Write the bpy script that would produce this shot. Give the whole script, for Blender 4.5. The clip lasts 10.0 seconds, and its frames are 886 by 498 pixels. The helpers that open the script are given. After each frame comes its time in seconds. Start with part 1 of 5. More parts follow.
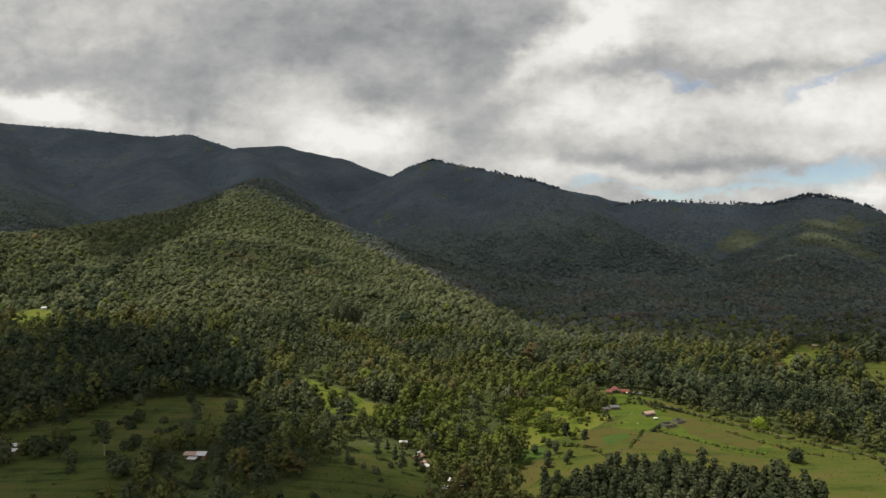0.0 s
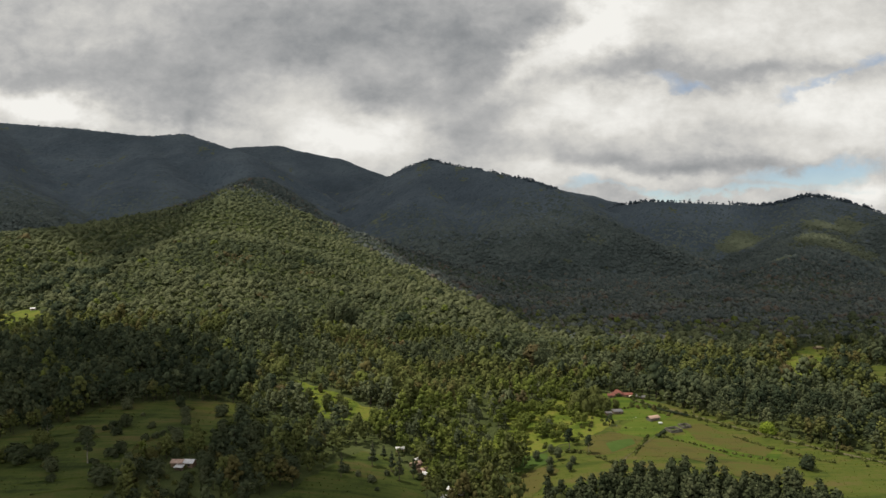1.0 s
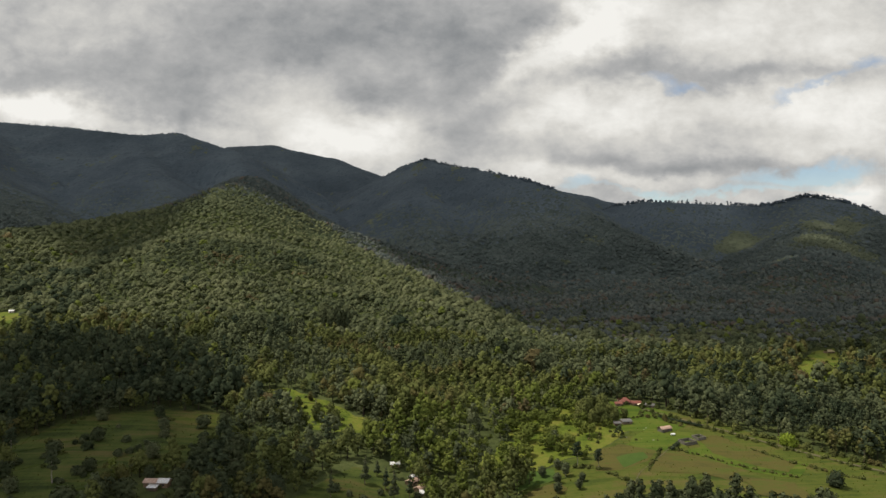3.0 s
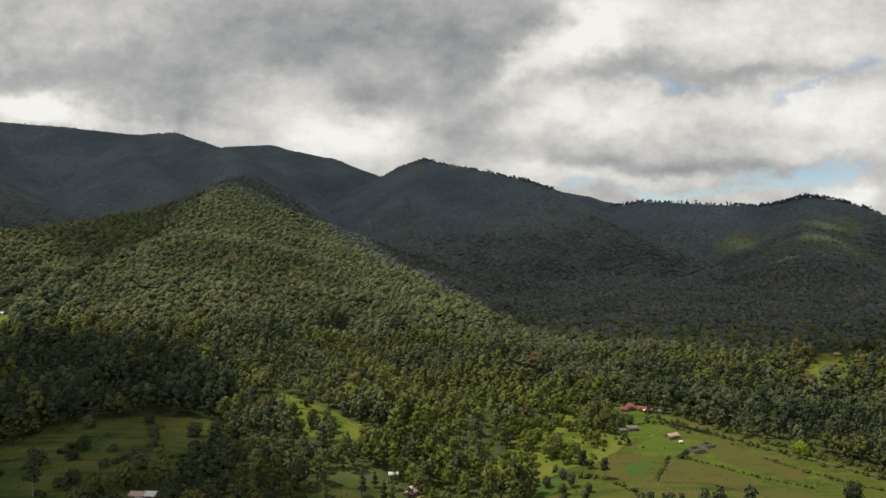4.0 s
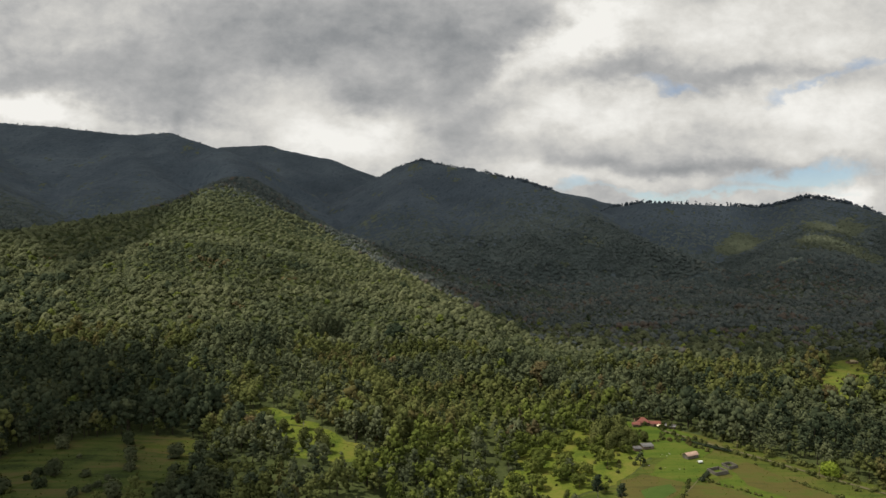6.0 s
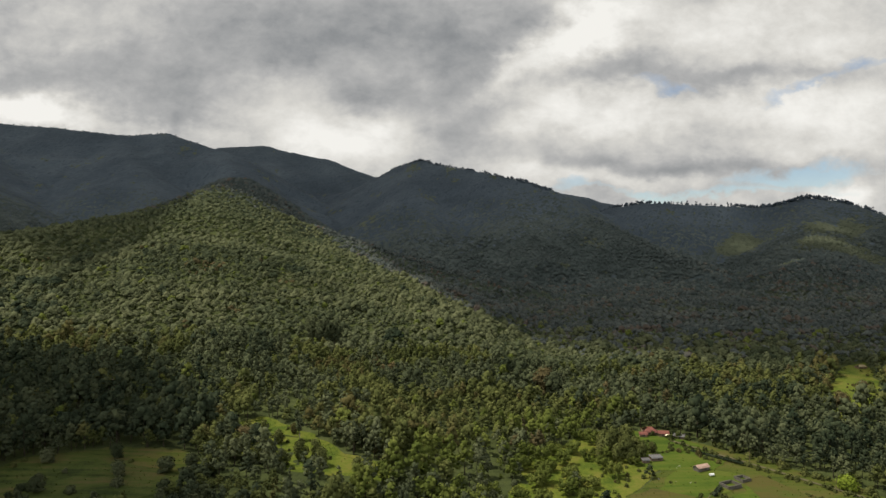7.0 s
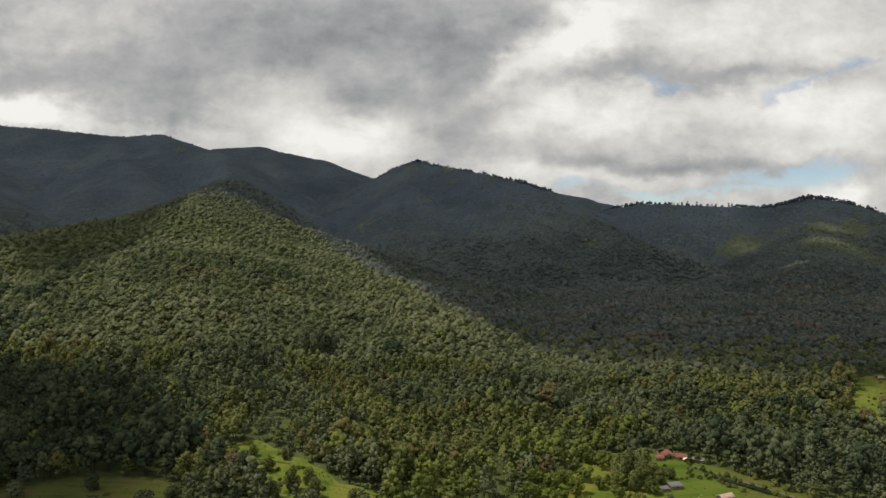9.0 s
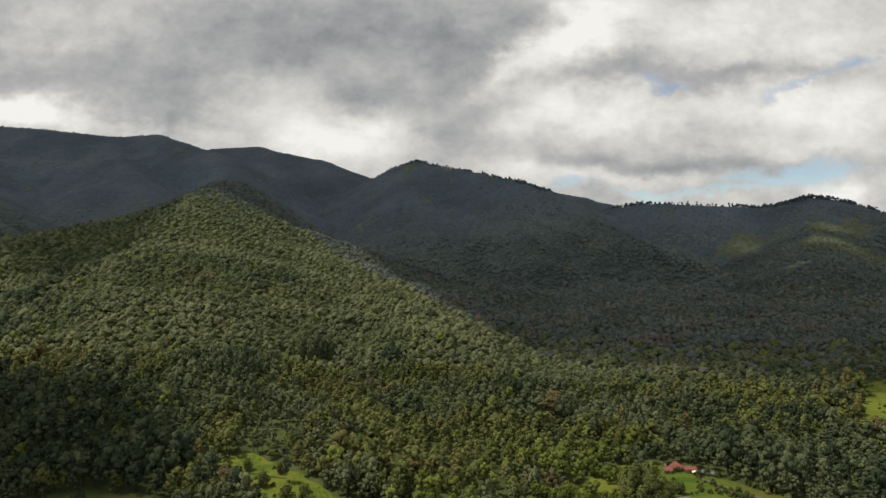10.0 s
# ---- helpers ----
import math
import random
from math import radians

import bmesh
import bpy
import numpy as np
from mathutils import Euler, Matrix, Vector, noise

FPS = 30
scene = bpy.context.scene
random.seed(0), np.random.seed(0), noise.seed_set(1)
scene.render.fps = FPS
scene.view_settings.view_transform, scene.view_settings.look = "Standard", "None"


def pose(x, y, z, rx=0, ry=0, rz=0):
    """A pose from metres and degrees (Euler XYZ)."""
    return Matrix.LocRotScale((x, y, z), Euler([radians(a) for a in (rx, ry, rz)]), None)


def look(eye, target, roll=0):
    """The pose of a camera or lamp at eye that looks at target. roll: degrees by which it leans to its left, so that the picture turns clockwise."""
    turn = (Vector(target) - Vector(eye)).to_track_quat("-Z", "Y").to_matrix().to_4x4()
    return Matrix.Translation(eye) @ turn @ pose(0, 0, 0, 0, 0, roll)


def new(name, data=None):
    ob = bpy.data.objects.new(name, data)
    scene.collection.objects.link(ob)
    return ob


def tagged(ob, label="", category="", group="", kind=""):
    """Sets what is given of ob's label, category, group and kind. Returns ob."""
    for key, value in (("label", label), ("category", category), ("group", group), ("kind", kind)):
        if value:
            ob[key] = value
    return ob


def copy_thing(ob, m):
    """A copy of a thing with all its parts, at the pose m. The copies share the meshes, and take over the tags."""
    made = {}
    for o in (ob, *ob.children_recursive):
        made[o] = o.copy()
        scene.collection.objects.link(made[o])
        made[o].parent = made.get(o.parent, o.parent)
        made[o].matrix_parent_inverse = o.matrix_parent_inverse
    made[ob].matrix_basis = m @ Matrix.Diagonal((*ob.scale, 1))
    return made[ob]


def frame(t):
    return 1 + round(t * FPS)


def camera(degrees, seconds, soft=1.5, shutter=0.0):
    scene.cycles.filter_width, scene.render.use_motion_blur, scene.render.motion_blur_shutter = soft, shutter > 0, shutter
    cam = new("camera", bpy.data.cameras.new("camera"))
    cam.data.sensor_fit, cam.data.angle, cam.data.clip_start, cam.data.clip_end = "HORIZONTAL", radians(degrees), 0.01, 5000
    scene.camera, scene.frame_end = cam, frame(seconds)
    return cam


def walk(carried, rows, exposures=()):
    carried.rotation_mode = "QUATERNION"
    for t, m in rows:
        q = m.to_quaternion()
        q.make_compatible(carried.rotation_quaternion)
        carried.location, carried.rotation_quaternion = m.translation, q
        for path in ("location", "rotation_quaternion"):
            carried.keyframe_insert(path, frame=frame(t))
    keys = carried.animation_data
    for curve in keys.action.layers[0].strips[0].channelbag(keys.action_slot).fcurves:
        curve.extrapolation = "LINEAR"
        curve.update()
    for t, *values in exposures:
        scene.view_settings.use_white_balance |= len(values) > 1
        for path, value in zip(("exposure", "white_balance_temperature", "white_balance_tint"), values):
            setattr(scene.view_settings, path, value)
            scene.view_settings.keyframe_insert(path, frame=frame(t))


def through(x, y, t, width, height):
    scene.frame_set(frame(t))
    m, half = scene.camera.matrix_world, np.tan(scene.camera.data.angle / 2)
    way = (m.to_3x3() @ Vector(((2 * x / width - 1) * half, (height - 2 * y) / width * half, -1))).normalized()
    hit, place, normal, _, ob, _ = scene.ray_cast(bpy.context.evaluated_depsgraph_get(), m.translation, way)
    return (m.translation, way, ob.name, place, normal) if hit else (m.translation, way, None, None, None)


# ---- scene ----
# ---------------------------------------------------------------- camera
cam = camera(70, 10.0)
walk(cam, [
    (0.0, look((0.00, 0.00, 130.00), (0.00, 999.80, 110.00), 0.000)),
    (0.5, look((-0.37, 6.96, 129.39), (1.96, 1006.76, 109.86), 0.026)),
    (1.0, look((-0.76, 13.87, 128.83), (3.77, 1013.67, 109.69), 0.049)),
    (1.5, look((-1.16, 20.75, 128.35), (5.42, 1020.55, 109.53), 0.068)),
    (2.0, look((-1.57, 27.62, 127.98), (6.92, 1027.41, 109.43), 0.084)),
    (2.5, look((-2.01, 34.49, 127.72), (8.25, 1034.27, 109.41), 0.095)),
    (3.0, look((-2.47, 41.36, 127.60), (9.44, 1041.13, 109.52), 0.102)),
    (3.5, look((-2.94, 48.25, 127.63), (10.49, 1048.00, 109.77), 0.105)),
    (4.0, look((-3.44, 55.16, 127.82), (11.41, 1054.90, 110.19), 0.104)),
    (4.5, look((-3.96, 62.09, 128.18), (12.21, 1061.81, 110.78), 0.097)),
    (5.0, look((-4.49, 69.04, 128.71), (12.91, 1068.74, 111.56), 0.086)),
    (5.5, look((-5.03, 76.00, 129.42), (13.53, 1075.68, 112.52), 0.070)),
    (6.0, look((-5.58, 82.96, 130.31), (14.09, 1082.63, 113.65), 0.048)),
    (6.5, look((-6.13, 89.93, 131.36), (14.60, 1089.58, 114.94), 0.022)),
    (7.0, look((-6.67, 96.88, 132.58), (15.08, 1096.51, 116.38), -0.010)),
    (7.5, look((-7.19, 103.81, 133.96), (15.55, 1103.42, 117.91), -0.047)),
    (8.0, look((-7.69, 110.69, 135.47), (16.03, 1110.28, 119.51), -0.088)),
    (8.5, look((-8.15, 117.51, 137.12), (16.54, 1117.07, 121.13), -0.135)),
    (9.0, look((-8.56, 124.24, 138.87), (17.09, 1123.78, 122.71), -0.186)),
    (9.5, look((-8.92, 130.86, 140.72), (17.70, 1130.37, 124.18), -0.241)),
    (10.0, look((-9.20, 137.34, 142.63), (18.37, 1136.81, 125.46), -0.300)),
])

# ---------------------------------------------------------------- sky and sun
SUN_FROM = Vector((-0.50, 0.10, 0.86)).normalized()


class Nodes:
    """Short hand for node trees."""

    def __init__(self, tree):
        self.tree = tree
        tree.nodes.clear()

    def add(self, kind):
        return self.tree.nodes.new(kind)

    def put(self, socket, value):
        if isinstance(value, bpy.types.NodeSocket):
            self.tree.links.new(value, socket)
        else:
            socket.default_value = value

    def math(self, op, a, b=0.0, c=0.0):
        node = self.add("ShaderNodeMath")
        node.operation = op
        for socket, value in zip(node.inputs, (a, b, c)):
            self.put(socket, value)
        return node.outputs[0]

    def noise(self, vector, scale, detail=4.0, rough=0.55, distort=0.0):
        node = self.add("ShaderNodeTexNoise")
        self.put(node.inputs["Vector"], vector)
        for key, value in (("Scale", scale), ("Detail", detail), ("Roughness", rough), ("Distortion", distort)):
            self.put(node.inputs[key], value)
        return node.outputs["Fac"]

    def ramp(self, fac, stops, mode="LINEAR"):
        node = self.add("ShaderNodeValToRGB")
        node.color_ramp.interpolation = mode
        while len(node.color_ramp.elements) < len(stops):
            node.color_ramp.elements.new(0.5)
        for element, (place, colour) in zip(node.color_ramp.elements, stops):
            element.position, element.color = place, (*colour, 1)
        self.put(node.inputs["Fac"], fac)
        return node.outputs["Color"]

    def mix(self, fac, a, b, blend="MIX"):
        node = self.add("ShaderNodeMix")
        node.data_type, node.blend_type = "RGBA", blend
        self.put(node.inputs["Factor"], fac)
        self.put(node.inputs[6], a if isinstance(a, bpy.types.NodeSocket) else (*a, 1))
        self.put(node.inputs[7], b if isinstance(b, bpy.types.NodeSocket) else (*b, 1))
        return node.outputs[2]


def build_sky():
    world = bpy.data.worlds.new("cloudy_sky")
    scene.world = world
    world.use_nodes = True
    n = Nodes(world.node_tree)
    coord = n.add("ShaderNodeTexCoord").outputs["Generated"]
    xyz = n.add("ShaderNodeSeparateXYZ")
    n.put(xyz.inputs[0], coord)
    depth = n.math("MAXIMUM", n.math("ABSOLUTE", xyz.outputs[1]), 0.08)
    u = n.math("DIVIDE", xyz.outputs[0], depth)
    v = n.math("DIVIDE", xyz.outputs[2], depth)
    plane = n.add("ShaderNodeCombineXYZ")
    n.put(plane.inputs[0], n.math("MULTIPLY", u, 1.7))
    n.put(plane.inputs[1], n.math("MULTIPLY", v, 2.4))
    plane.inputs[2].default_value = 3.7
    big = n.noise(plane.outputs[0], 2.2, 8.0, 0.56, 0.25)
    small = n.noise(plane.outputs[0], 7.0, 7.0, 0.6, 0.3)
    warp_u = n.math("MULTIPLY", n.math("SUBTRACT", n.noise(plane.outputs[0], 3.2, 5.0, 0.6), 0.5), 0.20)
    warp_v = n.math("MULTIPLY", n.math("SUBTRACT", n.noise(plane.outputs[0], 4.1, 5.0, 0.6), 0.5), 0.12)
    uu, vv = n.math("ADD", u, warp_u), n.math("ADD", v, warp_v)

    def mass(cx, cy, sx, sy, lean=0.0):
        du = n.math("SUBTRACT", uu, cx)
        dv = n.math("SUBTRACT", n.math("SUBTRACT", vv, cy), n.math("MULTIPLY", du, lean))
        du, dv = n.math("DIVIDE", du, sx), n.math("DIVIDE", dv, sy)
        q = n.math("ADD", n.math("MULTIPLY", du, du), n.math("MULTIPLY", dv, dv))
        return n.math("POWER", 2.718, n.math("MULTIPLY", q, -0.5))

    # masses of the cloud cover: bearing, height, width, thickness, lean, lightness
    light = 0.585
    for cx, cy, sx, sy, lean, amount in (
            (-0.080, 0.322, 0.205, 0.045, 0, -0.2), (-0.545, 0.322, 0.143, 0.054, 0, 0.06), (0.125, 0.331, 0.054, 0.040, 0.4, -0.16), (-0.321, 0.313, 0.098, 0.040, 0, -0.1),
            (-0.634, 0.251, 0.098, 0.023, 0, -0.15), (-0.393, 0.229, 0.080, 0.032, -0.2, -0.16), (-0.429, 0.192, 0.045, 0.013, 0, -0.18),
            (-0.116, 0.224, 0.040, 0.021, 0, -0.16), (0.080, 0.206, 0.071, 0.036, 0, -0.09), (0.054, 0.153, 0.045, 0.027, 0, -0.05),
            (-0.589, 0.199, 0.125, 0.016, -0.1, 0.36), (-0.259, 0.184, 0.062, 0.031, 0, 0.16), (-0.125, 0.146, 0.071, 0.030, 0, 0.36),
            (-0.205, 0.233, 0.054, 0.018, 0, 0.08), (0.125, 0.267, 0.062, 0.018, 0.5, 0.3), (0.241, 0.322, 0.054, 0.034, 0.5, 0.3),
            (0.455, 0.340, 0.232, 0.043, 0, 0.2), (0.634, 0.296, 0.107, 0.025, 0, 0.06), (0.295, 0.278, 0.054, 0.018, 0, -0.16),
            (0.482, 0.258, 0.152, 0.014, 0, -0.15), (0.411, 0.200, 0.205, 0.025, 0, 0.24), (0.205, 0.202, 0.054, 0.027, 0, 0.2),
            (0.634, 0.211, 0.089, 0.030, 0, 0.1), (0.411, 0.121, 0.179, 0.012, 0, -0.15), (0.295, 0.092, 0.107, 0.013, 0, 0.2),
            (0.616, 0.151, 0.098, 0.018, 0, 0.1), (0.152, 0.108, 0.054, 0.018, 0, 0.1), (0.670, 0.062, 0.036, 0.018, 0, 0.3)):
        light = n.math("ADD", light, n.math("MULTIPLY", mass(cx, cy, sx, sy, lean), amount * 1.2))
    light = n.math("ADD", light, n.math("MULTIPLY", n.math("SUBTRACT", big, 0.5), 0.46))
    light = n.math("ADD", light, n.math("MULTIPLY", n.math("SUBTRACT", small, 0.5), 0.40))
    puff = n.noise(plane.outputs[0], 15.0, 5.0, 0.6, 0.2)
    light = n.math("ADD", light, n.math("MULTIPLY", n.math("SUBTRACT", puff, 0.5), 0.30))
    cloud = n.ramp(light, [(0.05, (0.165, 0.175, 0.186)), (0.30, (0.280, 0.290, 0.298)), (0.52, (0.445, 0.445, 0.44)),
                           (0.75, (0.68, 0.665, 0.625)), (0.98, (0.90, 0.885, 0.84))])
    # clouds glow round the hidden sun; the unseen southern sky is brightened as fill light
    aim = n.add("ShaderNodeVectorMath")
    aim.operation = "DOT_PRODUCT"
    n.put(aim.inputs[0], coord)
    aim.inputs[1].default_value = SUN_FROM
    glow = n.math("POWER", n.math("MAXIMUM", aim.outputs["Value"], 0.0), 7.0)
    south = n.math("MINIMUM", n.math("MAXIMUM", n.math("MULTIPLY", xyz.outputs[1], -1.4), 0.0), 1.0)
    power = n.math("ADD", 1.0, n.math("ADD", n.math("MULTIPLY", glow, 0.8), n.math("MULTIPLY", south, 1.3)))
    # overhead and to the south, out of view, blue gaps are added to cool the skylight
    gap = n.math("MULTIPLY", n.math("MINIMUM", n.math("MAXIMUM", n.math("SUBTRACT", xyz.outputs[2], n.math("MULTIPLY", xyz.outputs[1], 0.35)), 0.0), 1.0), 0.62)
    gap = n.math("MULTIPLY", n.math("MAXIMUM", n.math("SUBTRACT", gap, 0.12), 0.0), 1.25)
    for cx, cy, sx, sy, lean, amount in (
            (0.384, 0.237, 0.036, 0.007, 0, 0.62), (0.330, 0.251, 0.045, 0.008, 0, 0.35), (0.607, 0.240, 0.071, 0.007, 0.3, 0.6),
            (0.688, 0.276, 0.027, 0.009, 0, 0.5), (0.625, 0.106, 0.062, 0.013, 0, 1.0), (0.411, 0.069, 0.179, 0.005, 0, 0.75),
            (0.214, 0.081, 0.022, 0.007, 0, 0.6), (0.545, 0.088, 0.071, 0.010, 0, 0.75)):
        gap = n.math("ADD", gap, n.math("MULTIPLY", mass(cx, cy, sx, sy, lean), amount))
    gap = n.math("ADD", gap, n.math("MULTIPLY", n.math("SUBTRACT", small, 0.5), 1.2))
    clear = n.ramp(gap, [(0.25, (0, 0, 0)), (0.85, (0.8, 0.8, 0.8))])
    sky = n.add("ShaderNodeTexSky")
    sky.sky_type, sky.sun_disc = "NISHITA", False
    sky.dust_density, sky.ozone_density = 0.1, 3.5
    sky.sun_elevation = math.asin(SUN_FROM.z)
    sky.sun_rotation = math.atan2(SUN_FROM.x, SUN_FROM.y)
    blue, grey = n.add("ShaderNodeBackground"), n.add("ShaderNodeBackground")
    n.put(blue.inputs[0], sky.outputs[0])
    blue.inputs[1].default_value = 0.11
    n.put(grey.inputs[0], cloud)
    n.put(grey.inputs[1], power)
    both = n.add("ShaderNodeMixShader")
    n.put(both.inputs[0], clear)
    n.put(both.inputs[1], grey.outputs[0])
    n.put(both.inputs[2], blue.outputs[0])
    out = n.add("ShaderNodeOutputWorld")
    n.put(out.inputs[0], both.outputs[0])


build_sky()
sun = new("sun", bpy.data.lights.new("sun", "SUN"))
sun.data.energy, sun.data.angle, sun.data.color = 4.4, radians(0.6), (1.0, 0.94, 0.81)
sun.matrix_world = look(SUN_FROM * 3000, (0, 0, 0))
scene.view_settings.exposure = 0.0


# ---------------------------------------------------------------- materials
def material(name, build):
    mat = bpy.data.materials.new(name)
    mat.use_nodes = True
    n = Nodes(mat.node_tree)
    out = n.add("ShaderNodeOutputMaterial")
    n.put(out.inputs[0], build(n))
    return mat


def surface(n, colour, rough=0.8, spec=0.2, bump=None, strength=0.3, distance=0.05, metal=0.0):
    node = n.add("ShaderNodeBsdfPrincipled")
    n.put(node.inputs["Base Color"], colour if isinstance(colour, bpy.types.NodeSocket) else (*colour, 1))
    n.put(node.inputs["Roughness"], rough)
    node.inputs["Specular IOR Level"].default_value = spec
    node.inputs["Metallic"].default_value = metal
    if bump is not None:
        b = n.add("ShaderNodeBump")
        b.inputs["Strength"].default_value, b.inputs["Distance"].default_value = strength, distance
        n.put(b.inputs["Height"], bump)
        n.put(node.inputs["Normal"], b.outputs[0])
    return node.outputs[0]


def place(n):
    return n.add("ShaderNodeNewGeometry").outputs["Position"]


def foliage(name, dark, mid, light, patch=0.02, warm=None, through=0.22, leafy=0.35):
    """Leaves: every tree has a tone of its own, in drifts of lighter and browner crowns; shade between the leaf clumps
    is painted in as dark specks.
    """
    def build(n):
        geo = n.add("ShaderNodeNewGeometry")
        where = geo.outputs["Position"]
        tone = n.add("ShaderNodeAttribute")
        tone.attribute_name = "tone"
        own = n.math("FRACT", n.math("ADD", tone.outputs["Fac"], n.add("ShaderNodeObjectInfo").outputs["Random"]))
        drift = n.noise(where, patch, 3.0, 0.6)
        clump = n.noise(where, 0.45, 2.0, 0.5)
        f = n.math("ADD", n.math("MULTIPLY", own, 0.42), n.math("ADD", n.math("MULTIPLY", n.math("SUBTRACT", drift, 0.5), 1.3), n.math("MULTIPLY", n.math("SUBTRACT", clump, 0.5), 0.6)))
        f = n.math("ADD", f, n.math("MULTIPLY", n.math("SUBTRACT", geo.outputs["Random Per Island"], 0.5), 0.22))
        colour = n.ramp(n.math("ADD", f, 0.27), [(0.12, dark), (0.5, mid), (0.9, light)])
        if warm:
            spot = n.math("ADD", n.noise(where, 0.02, 2.0, 0.5), n.math("MULTIPLY", n.math("FRACT", n.math("MULTIPLY", own, 7.3)), 0.25))
            colour = n.mix(n.ramp(spot, [(0.70, (0, 0, 0)), (0.82, (1, 1, 1))]), colour, warm)
        # near-black specks paint the shade between leaf clumps into the colour
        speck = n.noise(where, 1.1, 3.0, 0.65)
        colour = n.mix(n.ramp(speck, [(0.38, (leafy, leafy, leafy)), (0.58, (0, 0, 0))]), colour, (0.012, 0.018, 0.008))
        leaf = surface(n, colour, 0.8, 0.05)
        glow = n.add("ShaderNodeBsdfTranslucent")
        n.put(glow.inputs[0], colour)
        both = n.add("ShaderNodeMixShader")
        both.inputs[0].default_value = through
        n.put(both.inputs[1], leaf)
        n.put(both.inputs[2], glow.outputs[0])
        return both.outputs[0]
    return material(name, build)


def two_tone(name, a, b, scale, rough=0.9, bump_scale=None, spec=0.1, third=None, strength=0.4, distance=0.2, rows=None):
    """Ground and plain surfaces: two colours in drifts, a finer grain over them and a relief."""
    def build(n):
        p = place(n)
        wide = n.noise(p, scale, 5.0, 0.6)
        fine = n.noise(p, scale * 9, 4.0, 0.65)
        grit = n.noise(p, scale * 40, 3.0, 0.6)
        f = n.math("ADD", n.math("MULTIPLY", wide, 0.55), n.math("ADD", n.math("MULTIPLY", fine, 0.30), n.math("MULTIPLY", grit, 0.15)))
        if rows is not None:
            # furrows and strips that run one way across the land
            turn = n.add("ShaderNodeMapping")
            n.put(turn.inputs["Vector"], p)
            turn.inputs["Rotation"].default_value = (0, 0, radians(rows))
            turn.inputs["Scale"].default_value = (0.012, 0.16, 0.0)
            strip = n.noise(turn.outputs[0], 1.0, 5.0, 0.62)
            f = n.math("ADD", n.math("MULTIPLY", f, 0.55), n.math("MULTIPLY", strip, 0.45))
        stops = [(0.36, a), (0.62, b)]
        if third:
            stops = [(0.41, a), (0.50, b), (0.59, third)]
        return surface(n, n.ramp(f, stops), rough, spec, n.noise(p, bump_scale or scale * 20, 4.0, 0.6), strength, distance)
    return material(name, build)


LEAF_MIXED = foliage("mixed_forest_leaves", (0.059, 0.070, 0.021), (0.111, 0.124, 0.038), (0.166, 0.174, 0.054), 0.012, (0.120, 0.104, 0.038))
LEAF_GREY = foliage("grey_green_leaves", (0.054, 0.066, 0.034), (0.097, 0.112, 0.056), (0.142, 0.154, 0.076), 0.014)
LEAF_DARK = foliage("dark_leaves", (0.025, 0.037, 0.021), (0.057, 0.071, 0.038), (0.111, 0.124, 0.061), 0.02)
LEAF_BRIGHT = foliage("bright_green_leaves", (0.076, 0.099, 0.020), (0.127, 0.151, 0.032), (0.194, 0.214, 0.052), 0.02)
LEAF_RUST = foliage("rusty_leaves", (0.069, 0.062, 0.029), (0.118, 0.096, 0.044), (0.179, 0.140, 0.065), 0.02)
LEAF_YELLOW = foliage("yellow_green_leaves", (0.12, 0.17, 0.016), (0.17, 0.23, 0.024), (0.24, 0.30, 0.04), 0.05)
# haze over the valley slopes is put into this bluish green
LEAF_HAZE_VALLEY = foliage("valley_leaves_hazed", (0.068, 0.081, 0.077), (0.108, 0.122, 0.109), (0.164, 0.176, 0.146), 0.01, (0.134, 0.107, 0.084))
# paler leaves, with the sun patch on the shoulder put into them
LEAF_SUN_PATCH = foliage("sun_patch_leaves", (0.066, 0.078, 0.052), (0.100, 0.114, 0.074), (0.140, 0.152, 0.098), 0.01, None, 0.2, 0.15)
# slope, mountain and upper spur leaves: haze put into bluer, paler greens
LEAF_HAZE_SLOPE = foliage("slope_leaves_hazed", (0.056, 0.070, 0.066), (0.086, 0.104, 0.096), (0.122, 0.142, 0.128), 0.006, None, 0.2, 0.15)
LEAF_HAZE_FAR = foliage("mountain_leaves_hazed", (0.052, 0.068, 0.084), (0.082, 0.104, 0.124), (0.120, 0.146, 0.166), 0.004, None, 0.2, 0.10)
LEAF_HAZE_UPPER = foliage("upper_spur_leaves_hazed", (0.076, 0.088, 0.046), (0.128, 0.140, 0.068), (0.177, 0.186, 0.093), 0.012)
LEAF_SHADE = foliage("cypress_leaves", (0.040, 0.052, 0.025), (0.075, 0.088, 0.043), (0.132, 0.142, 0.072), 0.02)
# darker copy of the bark, shade below the forest crowns put into it
SHADE_BARK = two_tone("shaded_bark", (0.028, 0.022, 0.015), (0.060, 0.048, 0.036), 1.5, 0.9, 8)
BARK = two_tone("bark", (0.07, 0.05, 0.035), (0.16, 0.13, 0.10), 1.5, 0.9, 8)
PALE_BARK = two_tone("pale_bark", (0.16, 0.14, 0.11), (0.32, 0.29, 0.24), 1.2, 0.85, 8)


# ---------------------------------------------------------------- relief of the land
def lattice(ix, iy, seed):
    n = (ix.astype(np.int64) * 374761393 + iy.astype(np.int64) * 668265263 + seed * 974634777) & 0x7FFFFFFF
    n = ((n ^ (n >> 13)) * 1274126177) & 0x7FFFFFFF
    n = n ^ (n >> 16)
    return (n & 0xFFFF) / 65535.0


